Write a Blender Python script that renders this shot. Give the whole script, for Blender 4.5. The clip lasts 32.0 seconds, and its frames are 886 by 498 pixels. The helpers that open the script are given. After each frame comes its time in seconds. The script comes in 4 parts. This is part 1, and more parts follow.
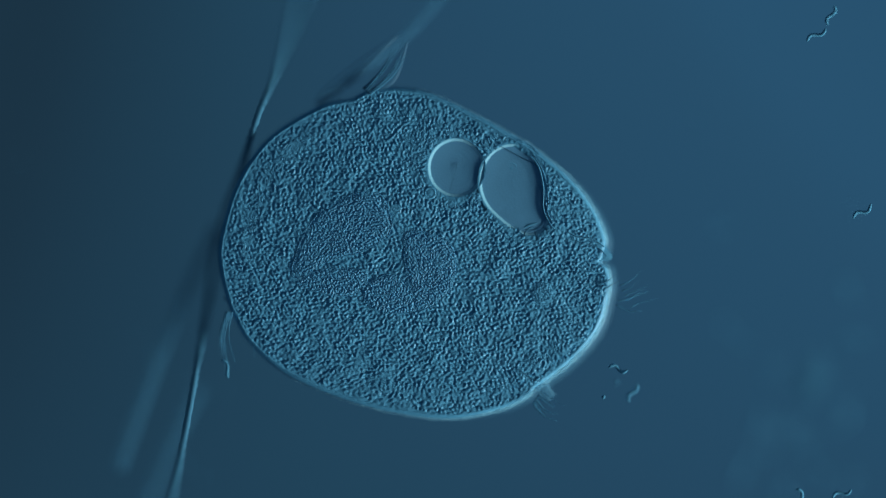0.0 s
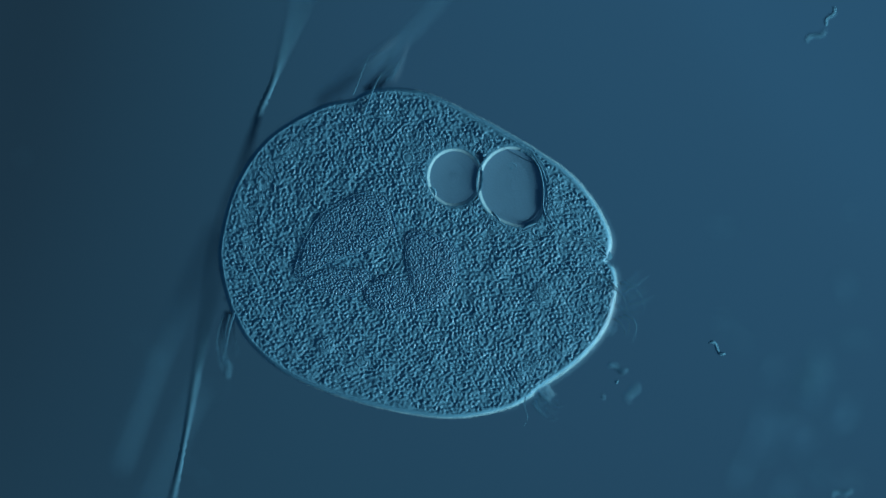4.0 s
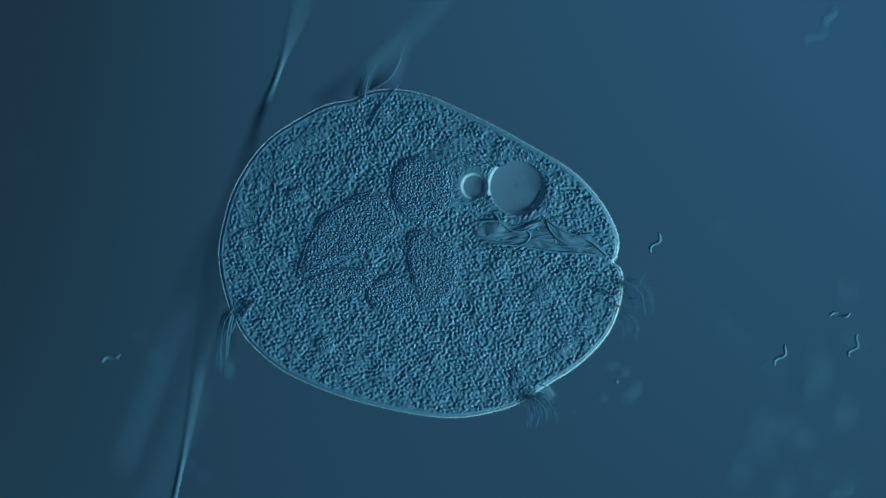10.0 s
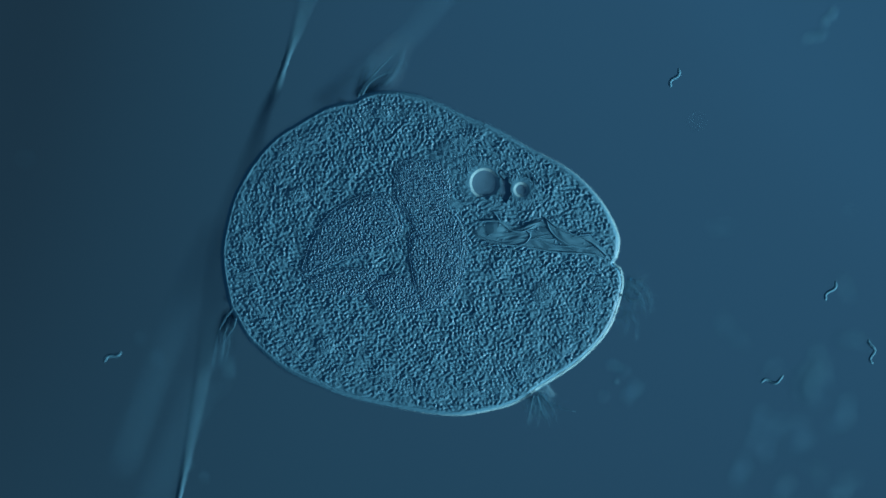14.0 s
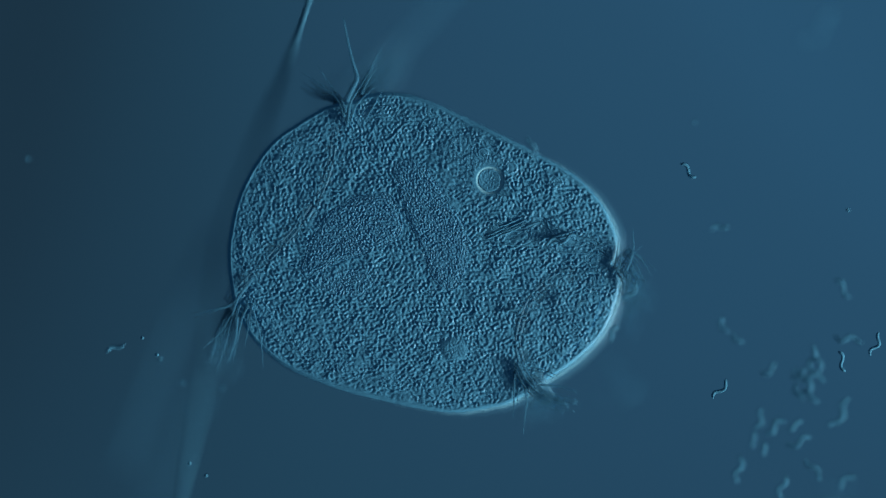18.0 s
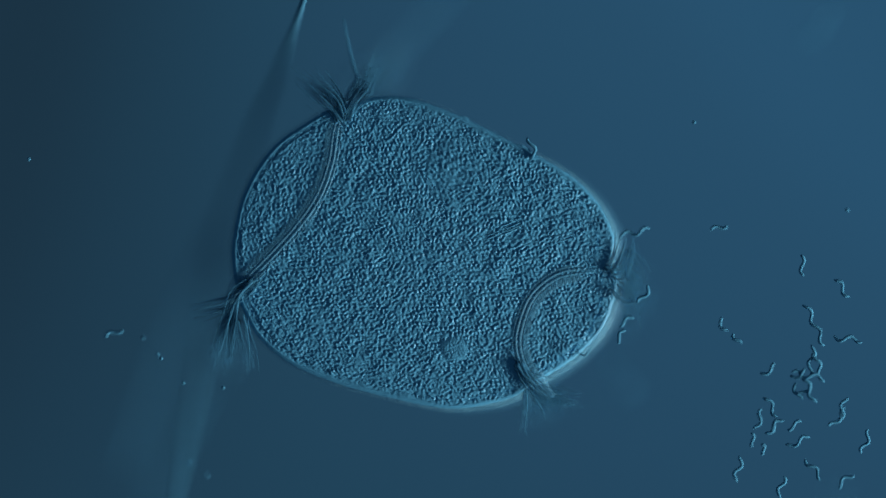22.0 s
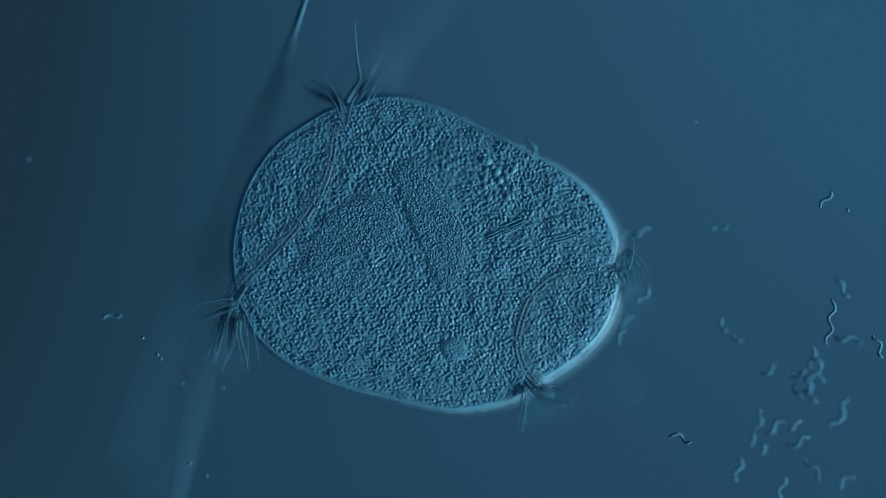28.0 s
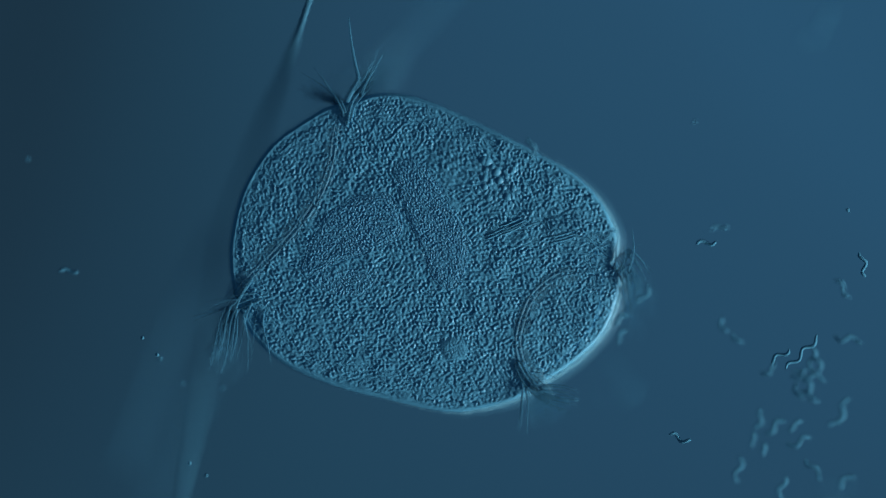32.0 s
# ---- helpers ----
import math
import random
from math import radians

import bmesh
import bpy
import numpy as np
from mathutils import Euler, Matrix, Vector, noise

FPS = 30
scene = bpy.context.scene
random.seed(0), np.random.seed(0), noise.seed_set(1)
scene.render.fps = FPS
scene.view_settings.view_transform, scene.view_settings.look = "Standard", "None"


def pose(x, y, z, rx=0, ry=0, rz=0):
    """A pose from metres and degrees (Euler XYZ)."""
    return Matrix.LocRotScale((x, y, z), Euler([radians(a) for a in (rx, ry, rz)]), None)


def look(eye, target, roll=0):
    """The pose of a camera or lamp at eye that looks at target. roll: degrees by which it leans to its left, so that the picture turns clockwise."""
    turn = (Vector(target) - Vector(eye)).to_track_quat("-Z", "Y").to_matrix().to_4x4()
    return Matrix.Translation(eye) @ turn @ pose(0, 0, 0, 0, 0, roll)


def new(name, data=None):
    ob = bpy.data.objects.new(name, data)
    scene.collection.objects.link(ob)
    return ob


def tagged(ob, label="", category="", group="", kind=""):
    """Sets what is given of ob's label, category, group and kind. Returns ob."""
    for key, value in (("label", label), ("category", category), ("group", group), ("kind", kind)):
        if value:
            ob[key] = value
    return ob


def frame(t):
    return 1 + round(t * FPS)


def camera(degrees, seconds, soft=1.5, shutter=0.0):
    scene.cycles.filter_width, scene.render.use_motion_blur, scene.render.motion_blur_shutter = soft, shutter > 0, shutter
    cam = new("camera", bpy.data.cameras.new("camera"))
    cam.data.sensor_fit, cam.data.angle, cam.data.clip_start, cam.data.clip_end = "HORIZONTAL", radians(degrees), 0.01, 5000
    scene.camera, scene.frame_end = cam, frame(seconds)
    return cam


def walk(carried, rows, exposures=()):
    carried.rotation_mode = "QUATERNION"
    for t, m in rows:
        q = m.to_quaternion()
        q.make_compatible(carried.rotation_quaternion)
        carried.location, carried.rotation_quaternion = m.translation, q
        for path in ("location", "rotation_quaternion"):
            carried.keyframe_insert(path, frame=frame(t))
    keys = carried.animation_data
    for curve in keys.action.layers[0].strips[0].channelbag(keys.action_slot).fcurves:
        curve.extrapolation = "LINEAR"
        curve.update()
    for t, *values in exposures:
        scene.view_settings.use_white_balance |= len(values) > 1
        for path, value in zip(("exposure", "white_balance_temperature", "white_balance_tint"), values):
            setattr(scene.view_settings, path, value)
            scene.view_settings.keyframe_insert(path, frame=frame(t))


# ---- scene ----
import functools

# One metre stands for a tenth of a millimetre: a single-celled ciliate and its water, seen through a microscope.
# The microscope focuses by moving along its axis: the sharp level climbs from the cell's middle to its top.
FOCUS = [(0.0, -0.030), (1.5, -0.026), (3.0, -0.014), (4.5, -0.004), (6.0, 0.002), (9.0, 0.010), (12.0, 0.016), (13.5, 0.022),
         (15.0, 0.040), (16.5, 0.068), (18.0, 0.089), (19.0, 0.096), (20.0, 0.101), (21.5, 0.109), (23.0, 0.119), (24.5, 0.122),
         (26.0, 0.117), (27.0, 0.108), (28.0, 0.098), (30.0, 0.095), (32.0, 0.093)]
REACH = 10.0
cam = camera(8.966, 32.0, soft=1.36)
cam.data.dof.use_dof = True
cam.data.dof.focus_distance = REACH
cam.data.dof.aperture_fstop = 0.0574
cam.data.dof.aperture_blades = 0
walk(cam, [(t, pose(0, 0, REACH + z)) for t, z in FOCUS])

# ---- light: an oblique sun and an added, unseen lamp, both from one side ----
world = bpy.data.worlds.new("world")
scene.world = world
world.use_nodes = True
world.node_tree.nodes["Background"].inputs[0].default_value = (0.14, 0.31, 0.50, 1)
world.node_tree.nodes["Background"].inputs[1].default_value = 0.23
sun = new("sun", bpy.data.lights.new("sun", "SUN"))
sun.data.energy, sun.data.angle, sun.data.color = 4.15, radians(22), (0.88, 1.0, 0.96)
SUN_TURN, SUN_HEIGHT = radians(-20), radians(10.5)
sun.matrix_world = look((3 * math.cos(SUN_TURN), 3 * math.sin(SUN_TURN), 3 * math.tan(SUN_HEIGHT)), (0, 0, 0))
# Added area lamp, out of view on the sun's side, strengthening the oblique light.
side_fill = new("side_fill_lamp", bpy.data.lights.new("side_fill_lamp", "AREA"))
side_fill.data.shape, side_fill.data.size, side_fill.data.energy, side_fill.data.color = "DISK", 1.95, 217.0, (0.88, 1.0, 0.96)
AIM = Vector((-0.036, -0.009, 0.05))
side_fill.matrix_world = look(AIM + 5 * Vector((math.cos(SUN_TURN) * math.cos(SUN_HEIGHT), math.sin(SUN_TURN) * math.cos(SUN_HEIGHT), math.sin(SUN_HEIGHT))), AIM)
scene.view_settings.exposure = 0.0


# ---- materials ----
def material(name, colour, rough=0.5, spread=0.12, scale=60.0, bump=0.15, fine=260.0, clear=0.0, shine=0.25):
    """A wet, living surface: colour varying at two scales, fine relief; clear: the share of light that goes straight through."""
    m = bpy.data.materials.new(name)
    m.use_nodes = True
    n, l = m.node_tree.nodes, m.node_tree.links
    p = n["Principled BSDF"]
    tc = n.new("ShaderNodeTexCoord")
    big, small = n.new("ShaderNodeTexNoise"), n.new("ShaderNodeTexNoise")
    big.inputs["Scale"].default_value, big.inputs["Detail"].default_value = scale, 3
    small.inputs["Scale"].default_value, small.inputs["Detail"].default_value = fine, 2
    mix = n.new("ShaderNodeMix")
    mix.data_type, mix.blend_type = "RGBA", "MIX"
    mix.inputs[6].default_value = (*[c * (1 - spread) for c in colour], 1)
    mix.inputs[7].default_value = (*[min(1, c * (1 + spread)) for c in colour], 1)
    add = n.new("ShaderNodeMath")
    add.operation = "MULTIPLY_ADD"
    add.inputs[1].default_value, add.inputs[2].default_value = 0.35, 0.0
    l.new(tc.outputs["Object"], big.inputs["Vector"])
    l.new(tc.outputs["Object"], small.inputs["Vector"])
    l.new(small.outputs[0], add.inputs[0])
    l.new(big.outputs[0], add.inputs[2])
    l.new(add.outputs[0], mix.inputs[0])
    l.new(mix.outputs[2], p.inputs["Base Color"])
    p.inputs["Roughness"].default_value = rough
    p.inputs["Specular IOR Level"].default_value = shine
    p.inputs["Alpha"].default_value = 1 - clear
    b = n.new("ShaderNodeBump")
    b.inputs["Strength"].default_value, b.inputs["Distance"].default_value = bump, 0.002
    l.new(small.outputs[0], b.inputs["Height"])
    l.new(b.outputs[0], p.inputs["Normal"])
    return m


PLASM = material("cytoplasm", (0.061, 0.238, 0.380))
NUCLEUS = material("nucleus", (0.063, 0.238, 0.388))
WATER = material("vacuole_water", (0.082, 0.240, 0.385), rough=0.45, spread=0.09, bump=0.12)
PELLICLE = material("pellicle", (0.20, 0.45, 0.58), rough=0.4)
CILIUM = material("cilium", (0.050, 0.185, 0.30), rough=0.6, clear=0.45, shine=0.04)
# See-through colour for the skirt that imitates the glow round the cell.
HALO_SKIRT = material("halo_skirt", (0.085, 0.27, 0.41), clear=0.72, bump=0.02)
BAND = material("girdle", (0.085, 0.27, 0.41), clear=0.58)
FIBRE = material("fibre", (0.062, 0.22, 0.345), fine=120, shine=0.1)
GERM = material("bacterium", (0.054, 0.190, 0.30), rough=0.6, clear=0.1, shine=0.04)
ALGA = material("filament", (0.044, 0.150, 0.240), rough=0.6, fine=90, bump=0.4, clear=0.2, shine=0.04)
DEEP = material("deep_filament", (0.056, 0.185, 0.30), clear=0.68, shine=0.0)
HAZE = material("slime", (0.06, 0.20, 0.32), clear=0.84)


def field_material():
    """Glowing field of the microscope, its fall-off to one side painted into the colours."""
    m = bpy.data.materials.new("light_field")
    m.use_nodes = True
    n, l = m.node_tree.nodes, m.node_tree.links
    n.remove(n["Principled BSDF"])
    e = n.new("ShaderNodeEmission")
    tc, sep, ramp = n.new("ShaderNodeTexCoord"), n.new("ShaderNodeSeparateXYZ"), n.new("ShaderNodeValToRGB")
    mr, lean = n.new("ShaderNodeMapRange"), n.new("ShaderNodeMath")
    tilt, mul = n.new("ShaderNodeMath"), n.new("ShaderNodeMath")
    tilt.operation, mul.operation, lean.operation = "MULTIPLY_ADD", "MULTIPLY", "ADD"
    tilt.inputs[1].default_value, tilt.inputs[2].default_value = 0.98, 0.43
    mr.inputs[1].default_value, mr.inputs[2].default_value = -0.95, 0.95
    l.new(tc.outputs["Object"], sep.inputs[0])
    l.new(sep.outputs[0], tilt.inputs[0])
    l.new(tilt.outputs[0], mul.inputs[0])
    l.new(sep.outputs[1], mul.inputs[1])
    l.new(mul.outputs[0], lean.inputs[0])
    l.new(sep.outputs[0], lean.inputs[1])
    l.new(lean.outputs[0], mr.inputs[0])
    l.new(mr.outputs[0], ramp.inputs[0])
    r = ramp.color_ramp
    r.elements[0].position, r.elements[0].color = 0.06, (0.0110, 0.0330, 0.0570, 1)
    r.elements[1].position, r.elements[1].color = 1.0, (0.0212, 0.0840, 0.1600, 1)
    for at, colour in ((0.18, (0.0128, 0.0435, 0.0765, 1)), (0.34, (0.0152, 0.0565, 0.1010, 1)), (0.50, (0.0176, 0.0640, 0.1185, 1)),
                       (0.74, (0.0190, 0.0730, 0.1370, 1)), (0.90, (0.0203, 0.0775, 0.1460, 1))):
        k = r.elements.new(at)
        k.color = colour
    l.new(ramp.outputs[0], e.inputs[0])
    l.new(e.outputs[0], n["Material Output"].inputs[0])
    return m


FIELD = field_material()


# ---- building blocks ----
def spot(x, y, z=0.0):
    """A place in the field, from thousandths counted from its upper corner."""
    return Vector(((x - 784) / 1000, (441 - y) / 1000, z))


def mesh_of(name, verts, faces, mat):
    me = bpy.data.meshes.new(name)
    me.from_pydata(np.asarray(verts).tolist(), [], np.asarray(faces).tolist() if isinstance(faces, np.ndarray) else faces)
    me.polygons.foreach_set("use_smooth", [True] * len(me.polygons))
    me.materials.append(mat)
    me.update()
    return me


def part(name, me, parent, label=""):
    ob = new(name, me)
    ob.parent = parent
    return tagged(ob, label) if label else ob


def ripple(wave, width, seed, tall=1.0):
    """A square of seamless random relief with one wavelength, in thousandths; unit strength."""
    n = 1024
    rng = np.random.default_rng(seed)
    fx, fy = np.meshgrid(np.fft.fftfreq(n), np.fft.fftfreq(n) * tall)
    f = np.hypot(fx, fy) * wave
    gain = np.exp(-((f - 1) / width) ** 2 / 2)
    h = np.fft.ifft2(np.fft.fft2(rng.standard_normal((n, n))) * gain).real
    return h / h.std()


def sample(tile, x, y):
    x, y = np.mod(x, 1024), np.mod(y, 1024)
    i, j = np.floor(x).astype(int), np.floor(y).astype(int)
    u, v = x - i, y - j
    i2, j2 = (i + 1) % 1024, (j + 1) % 1024
    i, j = i % 1024, j % 1024
    return (tile[j, i] * (1 - u) + tile[j, i2] * u) * (1 - v) + (tile[j2, i] * (1 - u) + tile[j2, i2] * u) * v




def pebbles(cells, seed, blend, ruffle):
    """A seamless square of close-packed rounded granules, blended with a random relief; unit strength."""
    n = 1024
    rng = np.random.default_rng(seed)
    size = n / cells
    row, col = np.meshgrid(np.arange(cells), np.arange(cells), indexing="ij")
    px = (col + 0.5 * (row % 2) + rng.uniform(-0.37, 0.37, row.shape)) * size
    py = (row + 0.5 + rng.uniform(-0.37, 0.37, row.shape)) * size
    lift = rng.uniform(0, 0.30, row.shape)
    y, x = np.meshgrid(np.arange(n, dtype=float), np.arange(n, dtype=float), indexing="ij")
    ci, ri = np.floor(x / size).astype(int), np.floor(y / size).astype(int)
    best = np.full((n, n), -9.0)
    for dr in (-1, 0, 1):
        for dc in (-2, -1, 0, 1, 2):
            r, c = (ri + dr) % cells, (ci + dc) % cells
            dx = (x - px[r, c] + n / 2) % n - n / 2
            dy = (y - py[r, c] + n / 2) % n - n / 2
            best = np.maximum(best, 1 - (dx * dx + dy * dy) / (0.55 * size) ** 2 + lift[r, c])
    fx, fy = np.meshgrid(np.fft.fftfreq(n), np.fft.fftfreq(n))
    best = np.fft.ifft2(np.fft.fft2(best) * np.exp(-2 * (np.pi * np.hypot(fx, fy) * 0.6) ** 2)).real
    h = (best - best.mean()) / best.std() + blend * ruffle
    return (h - h.mean()) / h.std()


GRAIN = pebbles(162, 3, 0.95, ripple(7.4, 0.26, 3))
FINE = pebbles(250, 5, 0.8, ripple(4.9, 0.26, 5))
LUMPS, PATCHY = ripple(17, 0.5, 21), ripple(46, 0.6, 23)
FOLDS = ripple(30, 0.45, 11, 1.8)
BROAD, FIBROUS = ripple(60, 0.5, 7), ripple(11, 0.5, 9, 4.0)


def loop(points, n):
    """A closed smooth line through the given points, n samples."""
    p = np.array(points, float)
    m = len(p)
    t = np.linspace(0, m, n, endpoint=False)
    i = t.astype(int)
    u = (t - i)[:, None]
    a, b, c, d = (p[(i + k) % m] for k in (-1, 0, 1, 2))
    return 0.5 * (2 * b + (c - a) * u + (2 * a - 5 * b + 4 * c - d) * u ** 2 + (3 * b - a - 3 * c + d) * u ** 3)


def line(points, n):
    """An open smooth line through the given points."""
    p = np.array(points, float)
    p = np.vstack([2 * p[0] - p[1], p, 2 * p[-1] - p[-2]])
    t = np.linspace(0, len(p) - 3, n)
    i = np.minimum(t.astype(int), len(p) - 4)
    u = (t - i)[:, None]
    a, b, c, d = (p[i + k] for k in range(4))
    return 0.5 * (2 * b + (c - a) * u + (2 * a - 5 * b + 4 * c - d) * u ** 2 + (3 * b - a - 3 * c + d) * u ** 3)


def tube(path, radius, sides=8, closed=False):
    """Verts and faces of a round, tapered strand along a path (world units)."""
    p = np.asarray(path, float)
    n = len(p)
    r = np.broadcast_to(np.asarray(radius, float), (n,))
    t = np.roll(p, -1, 0) - np.roll(p, 1, 0) if closed else np.gradient(p, axis=0)
    t /= np.linalg.norm(t, axis=1)[:, None] + 1e-12
    s = np.cross(t, (0, 0, 1.0))
    s /= np.linalg.norm(s, axis=1)[:, None] + 1e-12
    u = np.cross(s, t)
    a = np.linspace(0, 2 * np.pi, sides, endpoint=False)
    v = p[:, None] + r[:, None, None] * (np.cos(a)[None, :, None] * s[:, None] + np.sin(a)[None, :, None] * u[:, None])
    faces = []
    for i in range(n if closed else n - 1):
        j = (i + 1) % n
        for k in range(sides):
            q = (k + 1) % sides
            faces.append((i * sides + k, i * sides + q, j * sides + q, j * sides + k))
    if not closed:
        faces += [tuple(range(sides - 1, -1, -1)), tuple(range((n - 1) * sides, n * sides))]
    return v.reshape(-1, 3), faces


def world_line(points, n):
    """Points (x, y, z) with x, y in the field's thousandths, as a smooth line in the world."""
    q = line(points, n)
    return np.column_stack([(q[:, 0] - 784) / 1000, (441 - q[:, 1]) / 1000, q[:, 2]])


def sheet(edge, centre, rings, height, floor=None, hole=None):
    """A solid with a relief on top: from a centre out to an edge line; height(x, y, rho) in metres; floor(rho) its underside."""
    m = len(edge)
    rho = (np.arange(1, rings + 1) / rings)[:, None]
    c = np.array(centre, float)
    x, y = c[0] + (edge[None, :, 0] - c[0]) * rho, c[1] + (edge[None, :, 1] - c[1]) * rho
    rr = np.broadcast_to(rho, x.shape)
    z = height(x, y, rr)
    top = np.column_stack([(x.ravel() - 784) / 1000, (441 - y.ravel()) / 1000, z.ravel()])
    mid = height(np.array([c[0]]), np.array([c[1]]), np.array([0.0]))[0]
    i, k = np.meshgrid(np.arange(rings - 1), np.arange(m), indexing="ij")
    q = (k + 1) % m
    quads = np.stack([i * m + k, (i + 1) * m + k, (i + 1) * m + q, i * m + q], -1).reshape(-1, 4)
    if hole is not None:
        fx, fy = x[i, k].ravel(), y[i, k].ravel()
        quads = quads[~hole(fx, fy)]
    verts, faces = top.tolist(), quads.tolist()
    verts.append(((c[0] - 784) / 1000, (441 - c[1]) / 1000, float(mid)))
    hub = len(verts) - 1
    faces += [(hub, k, (k + 1) % m) for k in range(m)]
    if floor is not None:
        last = len(verts)
        verts += top[(rings - 1) * m:].tolist()
        for w, drop in floor:
            base = len(verts)
            for k in range(m):
                ex, ey = c[0] + (edge[k, 0] - c[0]) * w, c[1] + (edge[k, 1] - c[1]) * w
                verts.append(((ex - 784) / 1000, (441 - ey) / 1000, drop))
            faces += [(last + k, base + k, base + (k + 1) % m, last + (k + 1) % m) for k in range(m)]
            last = base
        faces.append(tuple(range(last + m - 1, last - 1, -1)))
    return verts, faces


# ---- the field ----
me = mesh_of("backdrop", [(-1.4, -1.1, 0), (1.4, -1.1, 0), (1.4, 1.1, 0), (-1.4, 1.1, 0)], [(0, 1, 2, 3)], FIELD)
backdrop = tagged(new("backdrop", me), "blue glowing field of the microscope, its light falling off to one side", "backdrop", kind="structure")
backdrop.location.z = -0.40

# ---- the cell ----
OUTLINE = [(632, 171), (655, 161), (700, 157), (760, 168), (850, 210), (935, 257), (1010, 302), (1062, 358), (1091, 415), (1090, 452),
           (1084, 464), (1099, 480), (1101, 520), (1080, 585), (1030, 642), (952, 692), (938, 704), (890, 725), (800, 739), (700, 727),
           (590, 697), (500, 657), (440, 606), (413, 560), (402, 535), (387, 475), (387, 420), (412, 328), (470, 244), (560, 190), (622, 176)]
CENTRE = (748, 450)
RIM = loop(OUTLINE, 1640)
cell = tagged(new("ciliate"), "rounded blue translucent single cell packed with coarse granules, banded by cilia", "microbe")


def in_pit(x, y):
    first = ((x - 806) / 54) ** 2 + ((y - 307) / 63) ** 2 < 1
    second = ((x - 906) / 62) ** 2 + ((y - 330) / 74) ** 2 < 1
    return first | second | (((x - 944) / 29) ** 2 + ((y - 388) / 38) ** 2 < 1)


def swell(x, y):
    """The gentle dome of the cell's sharp layer."""
    return 0.0020 - 0.0055 * (((x - 748) / 355) ** 2 + ((y - 450) / 290) ** 2)


def grain(x, y):
    """Close granules, here stronger and there weaker, with a few larger lumps among them."""
    return 0.00054 * sample(GRAIN, x, y) * np.clip(1.0 + 0.20 * sample(PATCHY, x, y), 0.6, 1.5) + 0.00022 * sample(LUMPS, x, y) + 0.0003 * sample(BROAD, x, y)


def plasm_height(x, y, rho):
    return grain(x, y) + swell(x, y)


HUB = np.array(CENTRE)
REACH_OUT = np.hypot(*(RIM - HUB).T)
BEARING = np.arctan2(HUB[1] - RIM[:, 1], RIM[:, 0] - HUB[0])
# how far the granular margin stands in or out of its outline, every 15 degrees round the cell
SHIFTS = [(0, [-24, -18, -11, 1, 2, 2, 3, 1, 1, -3, -5, -5, -2, -1, 0, 2, 3, 4, 3, 1, -3, -9, -18, -25]),
          (2, [-26, -20, -10, 0, 1, 2, 3, 1, 0, -2, -4, -4, -2, -1, 0, 1, 2, 2, 1, 0, -4, -9, -18, -25]),
          (3.5, [-18, -13, -7, 0, 1, 1, 2, 1, 0, -2, -3, -3, -2, -1, 0, 1, 1, 1, 0, 0, -2, -6, -12, -16]),
          (5.5, [-5, -4, -2, 0, 0, 0, 0, 0, 0, -2, -3, -3, -2, 0, 0, 0, 0, 0, 0, 0, 0, -2, -4, -5]),
          (10, [0, 0, 0, 0, 0, -2, -2, -1, -1, -5, -5, -4, -2, 0, -1, -1, 0, -1, -1, -1, -2, -2, -3, -2]),
          (13, [1, 2, 0, -2, -1, -6, -6, -3, -3, -10, -10, -6, -4, 0, -3, -3, -1, -4, -4, -3, -5, -6, -7, -4]),
          (17, [-2, 0, -5, -7, -10, -12, -10, -5, -2, -9, -12, -13, -14, -6, -6, -7, -7, -8, -8, -7, -6, -8, -11, -9]),
          (19, [-3, 2, -3, -5, -8, -10, -12, -8, -4, -13, -18, -20, -22, -14, -12, -14, -15, -17, -14, -9, -11, -9, -11, -8]),
          (25, [-7, -10, -15, -13, -14, -15, -20, -19, -14, -24, -27, -28, -30, -27, -26, -26, -25, -24, -23, -21, -19, -19, -19, -16]),
          (28, [-4, -2, -6, -7, -10, -11, -13, -10, -6, -15, -19, -21, -23, -16, -14, -16, -16, -18, -15, -11, -12, -11, -12, -9]),
          (32, [-3, 2, -3, -5, -8, -10, -12, -8, -4, -13, -18, -20, -22, -14, -12, -14, -15, -17, -14, -9, -11, -9, -11, -8])]
ROUND = np.radians(np.arange(0, 375, 15))


def margin_shift(bearing, t):
    at = [row[0] for row in SHIFTS]
    i = max(0, min(len(at) - 2, int(np.searchsorted(at, t, side="right")) - 1))
    u = (t - at[i]) / (at[i + 1] - at[i])
    a, b = (np.interp(np.mod(bearing, 2 * math.pi), ROUND, [*row[1], row[1][0]]) for row in SHIFTS[i:i + 2])
    return a + (b - a) * u


DEEPEST = np.min([margin_shift(BEARING, row[0]) for row in SHIFTS], 0)
INNER = np.convolve(np.r_[(DEEPEST - 12)[-60:], DEEPEST - 12, (DEEPEST - 12)[:60]], np.ones(61) / 61, "same")[60:-60]
v, f = sheet(HUB + (RIM - HUB) * (1 + INNER / REACH_OUT)[:, None], CENTRE, 270, plasm_height, [(0.97, -0.06), (0.86, -0.15), (0.62, -0.24), (0.3, -0.275)], in_pit)
plasm = part("cytoplasm", mesh_of("cytoplasm", v, f, PLASM), cell, "coarsely granular blue cell interior")


# ---- the margin: short pieces side by side that draw in, swell out and dip ----
def at_rim(index, out):
    """Places beside the outline, out thousandths beyond it."""
    k = np.mod(index, len(RIM))
    return HUB + (RIM[k] - HUB) * (1 + out / REACH_OUT[k])[:, None]


def grid_faces(rows, cols):
    i, k = (g.ravel() for g in np.meshgrid(np.arange(rows - 1), np.arange(cols - 1), indexing="ij"))
    a = i * cols + k
    return np.stack([a, a + 1, a + cols + 1, a + cols], -1)


